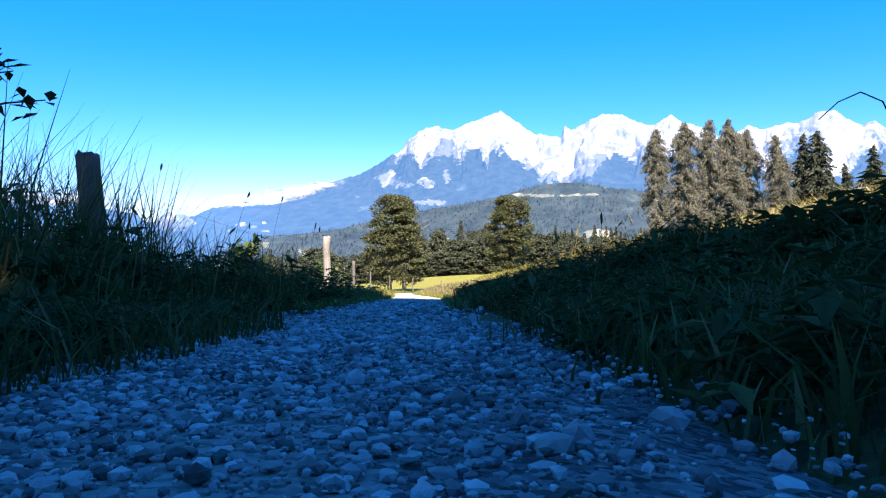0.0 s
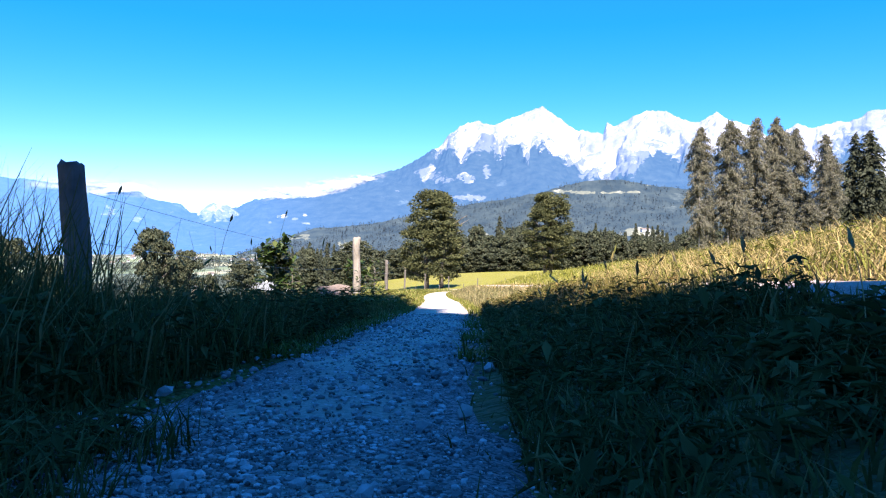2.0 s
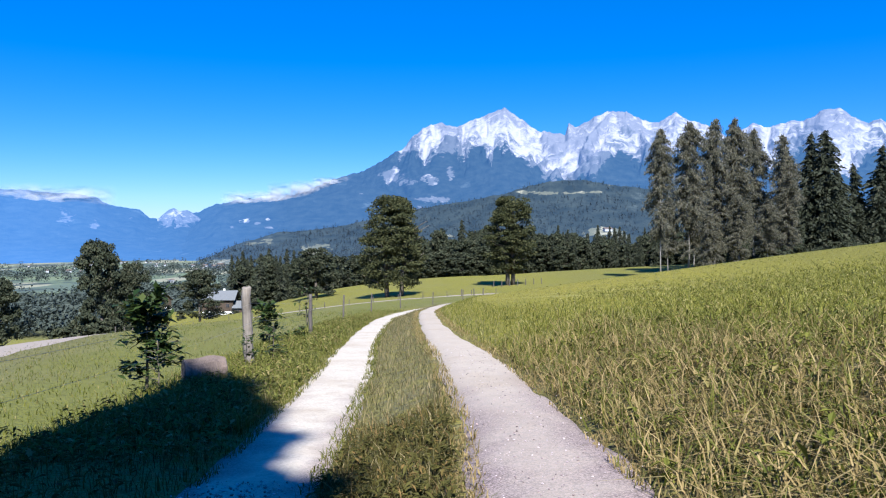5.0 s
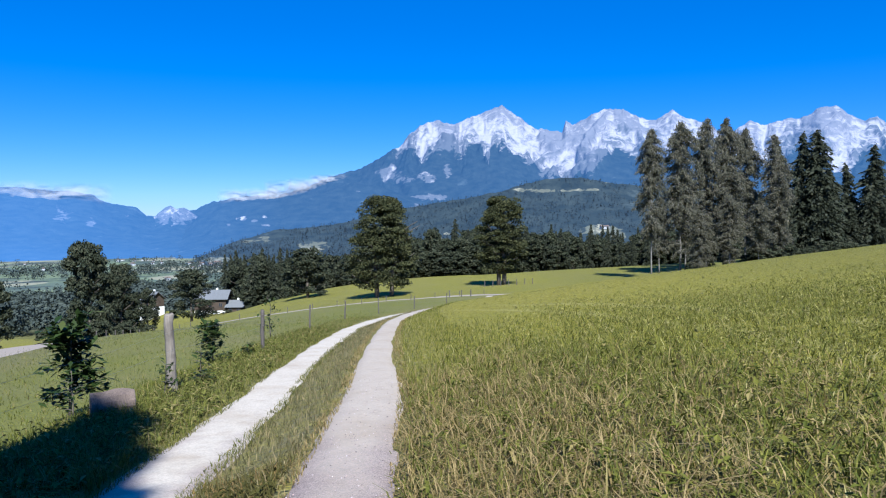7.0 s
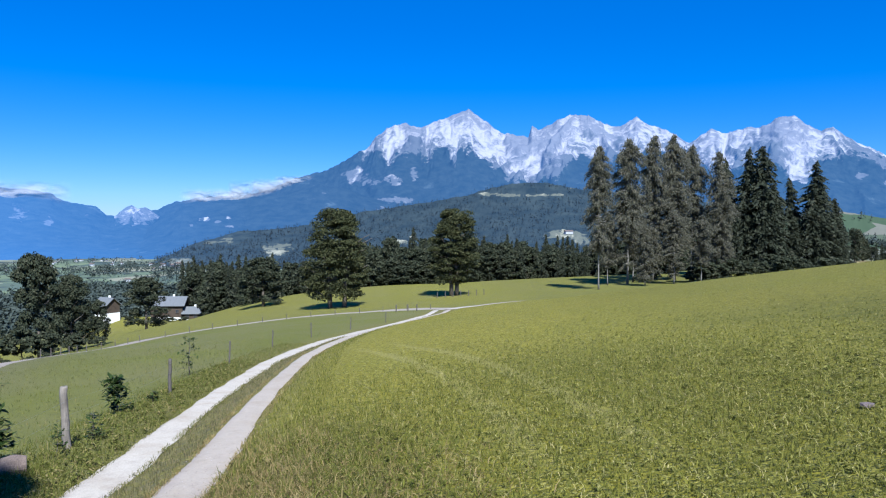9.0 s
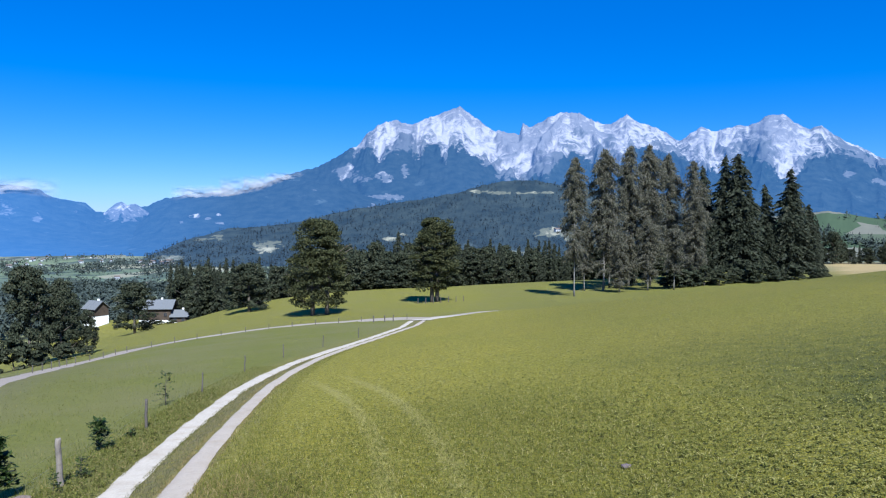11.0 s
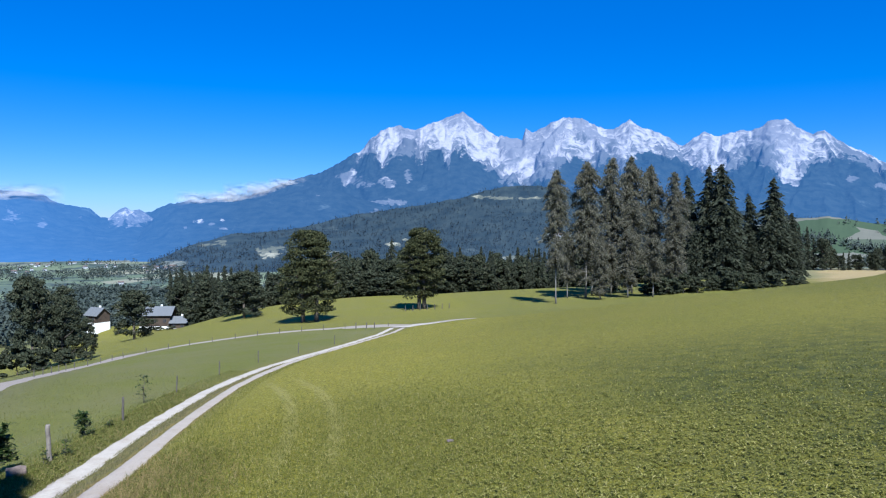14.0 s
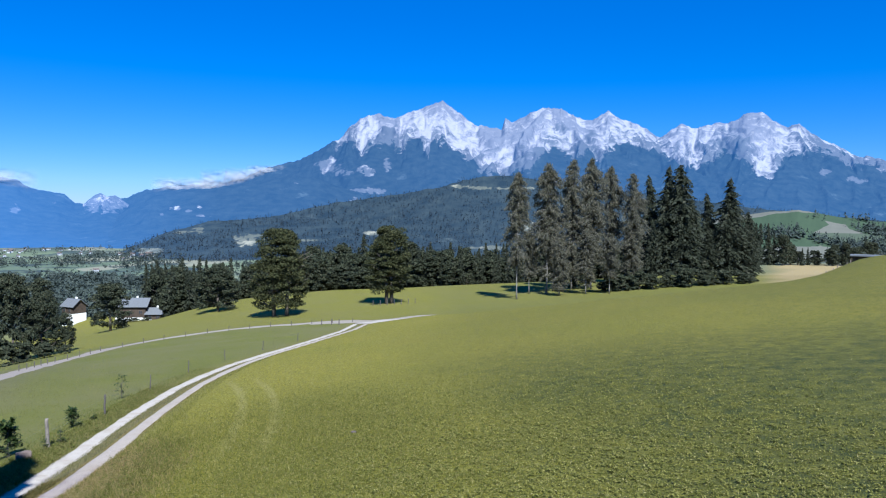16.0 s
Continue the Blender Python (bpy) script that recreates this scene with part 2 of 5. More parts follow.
def gravel_material(name="pale_limestone_gravel", low=(.42, .355, .285), high=(.56, .485, .40)):
    m, n, b = material(name, 0.92)
    p = position(n)
    vor = node(n, "ShaderNodeTexVoronoi", Scale=55.0)
    n.links.new(p, vor.inputs["Vector"])
    sep = n.nodes.new("ShaderNodeSeparateColor")
    n.links.new(vor.outputs["Color"], sep.inputs[0])
    col = mix(n, noise_tex(n, 2.2, 5, .6, p), low, high)
    col = mix(n, sep.outputs[0], col, mix(n, .45, col, (.24, .225, .20)))
    col = mix(n, ramp(n, noise_tex(n, 1.1, 4, .6, p), [(.5, (0, 0, 0)), (.72, (.55, .55, .55))]), col, (.27, .21, .145))
    col = mix(n, ramp(n, noise_tex(n, 5.5, 5, .7, p), [(.5, (0, 0, 0)), (.7, (.5, .5, .5))]), col, mix(n, .5, col, (.17, .135, .10)))
    grit = node(n, "ShaderNodeTexVoronoi", Scale=150.0)
    n.links.new(p, grit.inputs["Vector"])
    grain = n.nodes.new("ShaderNodeSeparateColor")
    n.links.new(grit.outputs["Color"], grain.inputs[0])
    soil = mix(n, ramp(n, grain.outputs[0], [(.15, (0, 0, 0)), (.9, (1, 1, 1))]), (.065, .047, .047), (.40, .30, .295))
    soil = mix(n, noise_tex(n, 14, 6, .7, p), mix(n, .5, soil, (.075, .055, .054)), soil)
    col = mix(n, attribute(n, "soil"), col, soil)
    n.links.new(col, b.inputs["Base Color"])
    h = math_node(n, "ADD", math_node(n, "MULTIPLY", vor.outputs["Distance"], -1.0), math_node(n, "MULTIPLY", noise_tex(n, 60, 7, .75, p), 1.6))
    bump(n, b, h, .45, .004)
    return m


def stone_material():
    m, n, b = material("grey_limestone", 0.85)
    p = position(n)
    info = n.nodes.new("ShaderNodeObjectInfo")
    geo = n.nodes.new("ShaderNodeNewGeometry")
    r = math_node(n, "FRACT", math_node(n, "ADD", info.outputs["Random"], geo.outputs["Random Per Island"]))
    col = ramp(n, r, [(0, (.08, .058, .06)), (.3, (.24, .18, .184)), (.65, (.42, .335, .34)), (.95, (.62, .53, .535)), (1, (.34, .22, .19))])
    col = mix(n, ramp(n, noise_tex(n, 60, 5, .65, p), [(.4, (0, 0, 0)), (.7, (.5, .5, .5))]), col, (.20, .18, .15))
    n.links.new(col, b.inputs["Base Color"])
    bump(n, b, noise_tex(n, 140, 5, .7, p), .5, .004)
    return m


def plant_material(name, dark, light, other=None, share=.2, trans=.25, rough=.65):
    """Leaves or blades: each island its own tone, part of them a second colour; some light comes through."""
    m, n, b = material(name, rough)
    geo = n.nodes.new("ShaderNodeNewGeometry")
    r = geo.outputs["Random Per Island"]
    b.inputs["Specular IOR Level"].default_value = .12
    col = mix(n, r, dark, light)
    if other:
        col = mix(n, ramp(n, math_node(n, "FRACT", math_node(n, "MULTIPLY", r, 7.31)), [(1 - share, (0, 0, 0)), (min(1 - share + .08, 1), (1, 1, 1))]), col, other)
    col = mix(n, noise_tex(n, .7, 3, .6, position(n)), mix(n, .3, col, (0, 0, 0)), col)
    n.links.new(col, b.inputs["Base Color"])
    t = n.nodes.new("ShaderNodeBsdfTranslucent")
    n.links.new(col, t.inputs["Color"])
    s = n.nodes.new("ShaderNodeMixShader")
    s.inputs[0].default_value = trans
    out = n.nodes["Material Output"]
    n.links.new(b.outputs[0], s.inputs[1])
    n.links.new(t.outputs[0], s.inputs[2])
    n.links.new(s.outputs[0], out.inputs["Surface"])
    return m


def wood_material(name, a, c, scale=1.0):
    m, n, b = material(name, .9)
    tc = n.nodes.new("ShaderNodeTexCoord")
    mp = node(n, "ShaderNodeMapping")
    mp.inputs["Scale"].default_value = (18 * scale, 18 * scale, 1.6 * scale)
    n.links.new(tc.outputs["Object"], mp.inputs["Vector"])
    g = noise_tex(n, 3.0, 6, .65, mp.outputs[0], .6)
    col = mix(n, g, a, c)
    col = mix(n, ramp(n, noise_tex(n, 4.0 * scale, 4, .6, tc.outputs["Object"]), [(.5, (0, 0, 0)), (.7, (.6, .6, .6))]), col, tuple(x * .45 for x in a))
    n.links.new(col, b.inputs["Base Color"])
    bump(n, b, g, .7, .01)
    return m


def plain_material(name, c, rough=.8, metallic=0.0, vary=.25, scale=3.0):
    m, n, b = material(name, rough, metallic)
    p = position(n)
    col = mix(n, noise_tex(n, scale, 5, .6, p), tuple(x * (1 - vary) for x in c), tuple(min(1, x * (1 + vary)) for x in c))
    n.links.new(col, b.inputs["Base Color"])
    bump(n, b, noise_tex(n, scale * 6, 4, .6, p), .2, .01)
    return m


def distance_material(name, forest, forest2, rock, rock2, haze_glow, amount):
    """Far slopes that shine faintly blue: the haze of the air, painted on as emission."""
    m, n, b = material(name, 1.0)
    b.inputs["Specular IOR Level"].default_value = 0
    p = position(n)
    f = mix(n, ramp(n, noise_tex(n, .02, 6, .65, p), [(.35, (0, 0, 0)), (.65, (1, 1, 1))]), forest, forest2)
    f = mix(n, ramp(n, noise_tex(n, .006, 5, .65, p, .5), [(.64, (0, 0, 0)), (.70, (.6, .6, .6))]), f, tuple(min(1, 1.8 * x + .02) for x in forest2))
    crag = math_node(n, "ADD", attribute(n, "rib"), math_node(n, "MULTIPLY_ADD", noise_tex(n, .013, 9, .74, p, 1.2), 1.3, -.65))
    r = mix(n, ramp(n, crag, [(.48, (0, 0, 0)), (.68, (1, 1, 1))]), rock2, rock)
    low = math_node(n, "SUBTRACT", crag, math_node(n, "MULTIPLY", attribute(n, "bare"), .55))
    r = mix(n, ramp(n, low, [(.34, (0, 0, 0)), (.52, (.85, .85, .85))]), r, mix(n, .35, forest2, rock))
    r = mix(n, ramp(n, noise_tex(n, .03, 6, .7, p, .8), [(.3, (.35, .35, .35)), (.5, (0, 0, 0))]), r, tuple(x * .7 for x in rock))
    edge = math_node(n, "ADD", attribute(n, "rock"), math_node(n, "MULTIPLY_ADD", noise_tex(n, .016, 8, .72, p, 1.0), 4.4, -2.2))
    col = mix(n, ramp(n, edge, [(.40, (0, 0, 0)), (.62, (1, 1, 1))]), f, r)
    n.links.new(col, b.inputs["Base Color"])
    b.inputs["Emission Color"].default_value = (*haze_glow, 1)
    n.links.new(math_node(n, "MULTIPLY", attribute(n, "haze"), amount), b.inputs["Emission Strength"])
    bump(n, b, noise_tex(n, .014, 8, .66, p), .7, 26.0)
    return m


M_GROUND, M_GRAVEL, M_STONE = ground_material(), gravel_material(), stone_material()
M_GREYRUT = gravel_material("trodden_greyish_gravel", (.33, .268, .207), (.455, .375, .305))
M_EARTH = gravel_material("tan_earth_and_gravel", (.24, .195, .15), (.37, .31, .245))
M_GRASS = plant_material("green_grass", (.07, .085, .012), (.175, .172, .03), (.30, .24, .09), .18)
M_FIELDGRASS = plant_material("yellow_green_mown_grass", (.078, .088, .014), (.255, .242, .044), (.44, .38, .16), .12)
M_DRYGRASS = plant_material("dry_straw_grass", (.20, .145, .05), (.41, .305, .14), (.13, .13, .03), .22)
M_MEDIAN = plant_material("dull_median_grass", (.09, .085, .035), (.20, .17, .075), (.30, .235, .12), .25)
M_WEEDY = plant_material("weedy_verge_grass", (.085, .098, .02), (.20, .195, .045), (.30, .24, .10), .2)
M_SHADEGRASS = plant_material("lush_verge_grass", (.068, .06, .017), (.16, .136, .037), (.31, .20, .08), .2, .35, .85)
M_HERB = plant_material("broad_herb_leaves", (.048, .047, .013), (.118, .105, .028), (.22, .145, .05), .14, .3, .85)
M_MAPLE = plant_material("maple_foliage", (.036, .043, .019), (.088, .092, .038), (.115, .11, .048), .15, .28)
M_SPRUCE = plant_material("spruce_needles", (.024, .029, .019), (.048, .054, .032), (.066, .066, .042), .12, .15)
M_LARCH = plant_material("larch_needles", (.095, .096, .066), (.19, .183, .128), (.235, .208, .15), .22, .45)
M_BROAD = plant_material("mixed_foliage", (.034, .043, .026), (.074, .082, .048), (.10, .10, .06), .2, .25)
M_SAPLING = plant_material("sapling_leaves", (.018, .035, .009), (.05, .075, .02), (.09, .10, .03), .15, .2, .45)
M_BARK = wood_material("grey_brown_bark", (.075, .06, .048), (.17, .145, .12), .25)
M_PALEBARK = wood_material("pale_larch_bark", (.15, .135, .12), (.28, .26, .235), .25)
M_POST = wood_material("weathered_grey_post_wood", (.11, .09, .075), (.33, .285, .24))
M_DARKPOST = wood_material("dark_weathered_post_wood", (.06, .05, .044), (.15, .13, .115))
M_WIRE = plain_material("dull_galvanised_wire", (.25, .25, .26), .5, .8)
M_MOUNTAIN = distance_material("limestone_range_haze_glow", (.012, .02, .024), (.024, .034, .036), (.135, .135, .15), (.285, .268, .27), (.046, .138, .36), .39)
M_HILL = distance_material("wooded_hill_haze_glow", (.009, .015, .018), (.028, .036, .034), (.17, .165, .11), (.28, .26, .19), (.052, .088, .155), .33)
M_LOG = wood_material("weathered_pinkish_log", (.03, .024, .02), (.27, .20, .165), .9)
# leaf colours greyed towards blue, painting in the haze over the valley
M_FARWOOD = plant_material("haze_tinted_valley_trees", (.042, .055, .05), (.066, .08, .068), (.08, .095, .075), .15, .05)
M_TILE = plain_material("brown_roof_tiles", (.13, .10, .09), .8)


def cloud_material():
    """Thin cloud: white where it is thick, clear where it frays out."""
    m, n, b = material("white_cloud", 1.0)
    b.inputs["Base Color"].default_value = (.34, .345, .37, 1)
    b.inputs["Specular IOR Level"].default_value = 0
    thick = ramp(n, noise_tex(n, .011, 7, .6, position(n), .6), [(.30, (0, 0, 0)), (.66, (1, 1, 1))])
    clear = n.nodes.new("ShaderNodeBsdfTransparent")
    s = n.nodes.new("ShaderNodeMixShader")
    n.links.new(math_node(n, "MULTIPLY", thick, attribute(n, "soft")), s.inputs[0])
    n.links.new(clear.outputs[0], s.inputs[1])
    n.links.new(b.outputs[0], s.inputs[2])
    n.links.new(s.outputs[0], n.nodes["Material Output"].inputs["Surface"])
    return m


M_CLOUD = cloud_material()
M_CLOVER = plant_material("pale_clover_leaves", (.08, .095, .013), (.37, .345, .095), (.46, .41, .16), .12, .4)

# ---- ground: one sheet to the horizon ----
def stretched(fine_lo, fine_hi, step, lo, hi, grow):
    mid = list(np.arange(fine_lo, fine_hi + 1e-6, step))
    up, s = [mid[-1]], step
    while up[-1] < hi:
        s *= grow
        up.append(up[-1] + s)
    dn, s = [mid[0]], step
    while dn[-1] > lo:
        s *= grow
        dn.append(dn[-1] - s)
    return np.array(dn[:0:-1] + mid + up[1:])


RUT_L, RUT_R = -.76, .88      # wheel ruts beside the centre line
WIDE_L, WIDE_R = .39, .40     # their half widths


def rut_half(y, half, seed):
    return half * (1 + .42 * (fbm(y / 1.1, y * 0 + seed, 4, seed) - .5)) * (1 + .04 * (y < 2.2))


def in_ruts(x, y):
    u = x - road_x(y)
    on = (np.abs(u - RUT_L) < WIDE_L + .05) | (np.abs(u - RUT_R) < WIDE_R + .05)
    return on & (y < 93)


FARM_Y = [20, 42, 50, 60, 75, 88, 95, 98, 98.3, 98.5, 97.5, 102]
FARM_X = [-15, -20.3, -22.3, -24.3, -27.5, -26.8, -20, -12.2, -4, 4.8, 13.6, 19]
FARM_S = np.concatenate([[0], np.cumsum(np.hypot(np.diff(FARM_X), np.diff(FARM_Y)))])


def farm_dist(x, y):
    """Rough distance to the farm road's middle."""
    s = np.linspace(0, FARM_S[-1], 160)
    px, py = np.interp(s, FARM_S, FARM_X), np.interp(s, FARM_S, FARM_Y)
    return np.sqrt(((x[..., None] - px) ** 2 + (y[..., None] - py) ** 2).min(-1))


def build_ground():
    xs = stretched(-4.0, 6.0, .22, -4200, 4200, 1.075)
    ys = stretched(-1.0, 18.0, .25, -90, 4900, 1.06)
    y, x = np.meshgrid(ys, xs, indexing="ij")
    z = ground_z(x, y)
    u = x - road_x(y)
    z = z - .05 * in_ruts(x, y)
    fd = farm_dist(x, y)
    dry = np.maximum(np.exp(-((np.abs(u) - .2) / 1.5) ** 2) * (y < 100), .8 * np.exp(-((u - 2.4) / 1.3) ** 2) * (1 - ss(7, 14, y)))
    dry = np.maximum(dry, .95 * np.exp(-(np.maximum(fd - 1.2, 0) / (1.6 + 2.2 * (1 - ss(50, 70, y)))) ** 2))
    dry = dry * (1 - .5 * ss(60, 100, y) * (np.abs(u) > 3))
    meadow = ss(0, -2.5, u) + 0 * y
    meadow = np.where(y > 98, .55, meadow)
    straw = ss(0, 6, x - 11.3 - .54 * (y + 15.5)) * ss(140, 156, y) * (1 - ss(300, 330, y)) * (1 - ss(240, 260, x))
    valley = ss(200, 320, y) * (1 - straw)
    v = np.stack([x, y, z], -1).reshape(-1, 3)
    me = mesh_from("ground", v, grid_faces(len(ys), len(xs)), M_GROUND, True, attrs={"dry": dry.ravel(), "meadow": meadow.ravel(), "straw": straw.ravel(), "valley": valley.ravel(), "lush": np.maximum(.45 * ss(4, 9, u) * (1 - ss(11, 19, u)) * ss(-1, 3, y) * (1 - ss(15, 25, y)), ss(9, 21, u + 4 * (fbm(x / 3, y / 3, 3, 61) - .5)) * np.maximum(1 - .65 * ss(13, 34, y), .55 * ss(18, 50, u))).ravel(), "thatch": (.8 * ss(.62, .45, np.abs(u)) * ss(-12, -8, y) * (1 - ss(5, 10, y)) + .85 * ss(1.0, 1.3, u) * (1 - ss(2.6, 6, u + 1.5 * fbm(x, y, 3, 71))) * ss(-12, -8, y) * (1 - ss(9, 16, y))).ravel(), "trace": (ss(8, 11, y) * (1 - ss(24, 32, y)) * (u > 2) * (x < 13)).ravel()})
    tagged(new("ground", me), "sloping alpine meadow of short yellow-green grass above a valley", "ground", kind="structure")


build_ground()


def strip(name, mid_x, mid_y, half, label, lift=.012, across=11, mat=None, soil=0.0, soil_end=2.5, edge=0.0):
    """A gravel band that follows the land, its edges sunk into the turf."""
    mx, my = np.asarray(mid_x), np.asarray(mid_y)
    d = np.stack([np.gradient(mx), np.gradient(my)], -1)
    d /= np.linalg.norm(d, axis=1)[:, None]
    nrm = np.stack([d[:, 1], -d[:, 0]], -1)
    w = np.linspace(-1, 1, across)
    h = np.asarray(half)
    x = mx[:, None] + nrm[:, :1] * w * h[:, None]
    y = my[:, None] + nrm[:, 1:] * w * h[:, None]
    z = ground_z(x, y) + lift - .045 * np.abs(w) ** 4 - .012 * (1 - w ** 2) + .008 * (fbm(x * 3, y * 3, 2, 3) - .5)
    me = mesh_from(name, np.stack([x, y, z], -1).reshape(-1, 3), grid_faces(len(mx), across), mat or M_GRAVEL, True, attrs={"soil": np.clip(soil * (1 - ss(soil_end, soil_end + 4, y)) * (.45 + .55 * fbm(x * 3, y * 3, 3, 44)) + edge * ss(.15, .9, np.abs(w)[None, :] + .9 * (fbm(x * 4, y * 4, 3, 47) - .5)) * (1 - ss(6, 14, y)), 0, 1).ravel()})
    return tagged(new(name, me), label, "track", kind="structure")


def track_points():
    return np.concatenate([np.arange(-40, -3, .5), np.arange(-3, 7, .04), np.arange(7, 30, .15), np.arange(30, 92.6, .4)])


ty = track_points()
rut_left = strip("track_rut_left", road_x(ty) + RUT_L + .06 * np.clip((2.2 - ty) / 2.2, 0, 1) + .05 * (fbm(ty / 2.3, ty * 0, 3, 21) - .5), ty, rut_half(ty, WIDE_L, 11) * (1 + .1 * ss(4, 6, ty) - .24 * ss(9, 18, ty)), "pale crushed limestone wheel rut of a farm track", across=17, soil=1.0, soil_end=.9, edge=1.0)
rut_right = strip("track_rut_right", road_x(ty) + RUT_R + .06 * (fbm(ty / 2.3, ty * 0, 3, 31) - .5), ty, rut_half(ty, WIDE_R, 12) * (1 - .3 * ss(9, 20, ty)), "greyish trodden gravel wheel rut beside a dry grass median", across=17, mat=M_GREYRUT, soil=.5, soil_end=7.0, edge=.5)
fs = np.arange(0, FARM_S[-1], .8)
farm_road = strip("farm_road", np.interp(fs, FARM_S, FARM_X), np.interp(fs, FARM_S, FARM_Y), 1.25 + 1.1 * fbm(fs / 2.4, fs * 0, 3, 4) + .5 * ss(96, 112, fs) + 1.5 * np.exp(-((fs - 106) / 8) ** 2), "gravel farm road curving along the meadow slope", .05, 7, M_EARTH, .3, 90)
js = np.linspace(0, 1, 30)
junction = strip("track_junction", 8.6 + 4.5 * js, 92.2 + 5.2 * js, 1.9 + 1.7 * js, "gravel junction where the track meets the farm road", .06, 7)


# ---- mountains, hills ----
def ridged(x, y, octaves, seed):
    """Noise with sharp crests and rounded hollows, about 0 to 1."""
    s, a, total = 0.0, 1.0, 0.0
    for k in range(octaves):
        s = s + a * (1 - np.abs(2 * vnoise(x * 2.1 ** k, y * 2.1 ** k, seed + k) - 1))
        total += a
        a *= .52
    return s / total


def ridge_mesh(name, az, elev, treeline, r_ridge, r_foot, foot_z, mat, label, rough_amp, rows=70, seed=1, patches=(), grain=300.0, tongue=2.6, smooth=0.0):
    """A range whose crest has the slopes elev (rise over run from the valley) at the bearings az."""
    a = np.arange(az[0], az[-1], .07)
    crest = np.interp(a, az, elev) * r_ridge + 8
    tl = np.interp(a, [p for p, _ in treeline], [q for _, q in treeline])
    s = np.concatenate([np.linspace(0, 1, rows), [1.06, 1.2]])
    A, S = np.meshgrid(a, s)
    R = r_foot + (r_ridge - r_foot) * S
    T = np.radians(A)
    crest = crest + (fbm(a * 2.2, a * 0 + seed, 5, seed) - .5) * rough_amp * .3
    k = np.exp(-np.linspace(-2, 2, 41) ** 2)
    broad = np.convolve(np.pad(crest, 20, "edge"), k / k.sum(), "valid")
    H = broad[None, :] - foot_z
    p = np.where(S <= 1, S ** 1.35 * (.82 + .18 * S), 1 - (S - 1) * 2.2)
    # ribs and gullies run down the face, leaning one way or the other
    P = np.radians(A) * r_ridge
    lean = (fbm(A * .13, S * .7, 2, seed + 5) - .5) * 9.0
    wind = (fbm(A * .5, S * 4, 3, seed + 15) - .5) * 2.2
    U, V = P / grain + lean * S + wind, (R - r_foot) / (1.9 * grain) + wind * .6
    rib = ridged(U, V, 4, seed + 2)
    fine = ridged(U * 2.7 + wind, V * 3.4, 3, seed + 8)
    tree = np.interp(A, a, tl)
    high = np.clip((H * p + foot_z) / R / tree * 3 - 2, .22, 1)
    relief = ((rib - .55) * 1.9 + (fine - .5) * .5) * rough_amp * high * np.clip(S * 1.7, 0, 1) * np.clip((1.02 - S) * 5, 0, 1)
    Z = foot_z + H * p + relief + (crest - broad)[None, :] * np.minimum(S, 1) ** 7
    X, Y = R * np.sin(T), R * np.cos(T)
    slope = Z / R
    rock = (slope - tree) / .010 + .5 - (rib - .55) * tongue + (fbm(A * 1.6, slope * 190, 4, seed + 30) - .5) * 1.6
    for pa, pe, wa, we in patches:
        rock = np.maximum(rock, 1.0 - .9 * (((A - pa) / wa) ** 2 + ((slope - pe) / we) ** 2) + (fbm(A * 3.2 + slope * 60, slope * 160, 4, seed + 40) - .5) * 1.8 - (rib - .5) * 1.6 * (1 - smooth))
    v = np.stack([X, Y, Z], -1).reshape(-1, 3)
    # haze weighs the painted blue emission, by bearing and height on the slope
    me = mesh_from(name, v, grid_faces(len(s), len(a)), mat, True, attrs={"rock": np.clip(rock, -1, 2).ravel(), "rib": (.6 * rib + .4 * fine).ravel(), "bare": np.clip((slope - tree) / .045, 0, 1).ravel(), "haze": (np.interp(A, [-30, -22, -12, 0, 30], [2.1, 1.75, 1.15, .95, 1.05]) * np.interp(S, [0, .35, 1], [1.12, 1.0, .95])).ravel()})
    return tagged(new(name, me), label, "mountain", kind="structure")


MAIN_AZ = [-21, -19, -17.4, -15.7, -14.3, -12.7, -11.4, -10.2, -8.74, -6.84, -5.13, -3.4, -2.3, -1.25, -.3, .7, 1.8, 3.1, 4.5, 5.7, 7.3, 9.1, 9.4, 9.9, 11.6, 12.2, 13.9, 15, 16, 17.15, 18.1, 19.3, 20.9, 21.9, 22.5, 23.4, 24.7, 26, 26.8, 27.9, 28.8, 29.6, 30.3, 31.2, 32.6, 33.6, 38, 46]
MAIN_EL = [-.02, .0157, .0275, .0323, .0356, .0354, .0416, .049, .061, .0706, .0825, .102, .123, .135, .136, .130, .138, .146, .1565, .140, .123, .117, .133, .128, .141, .148, .143, .134, .131, .143, .1305, .125, .107, .116, .123, .117, .123, .122, .1336, .136, .123, .114, .1186, .106, .0925, .0806, .06, .05]
TREELINE = [(-21, 0.2), (-7, 0.12), (-5, 0.1), (-3.5, 0.095), (-2.8, 0.102), (-2.1, 0.101), (-1.6, 0.088), (-1.1, 0.097), (1.0, 0.097), (1.5, 0.092), (2.0, 0.106), (2.6, 0.11), (3.0, 0.1), (3.5, 0.08), (3.7, 0.108), (4.0, 0.111), (4.7, 0.108), (6.7, 0.079), (8.4, 0.059), (10.0, 0.061), (11.4, 0.06), (12.0, 0.076), (13.1, 0.105), (14.3, 0.089), (15.3, 0.08), (15.9, 0.092), (16.7, 0.08), (17.4, 0.099), (18.3, 0.107), (20.3, 0.089), (21.9, 0.08), (22.8, 0.073), (23.6, 0.071), (24.3, 0.076), (25.4, 0.09), (26.6, 0.079), (28.6, 0.058), (29.2, 0.075), (29.9, 0.092), (31.3, 0.088), (33.3, 0.069), (35.4, 0.06), (46, 0.05)]
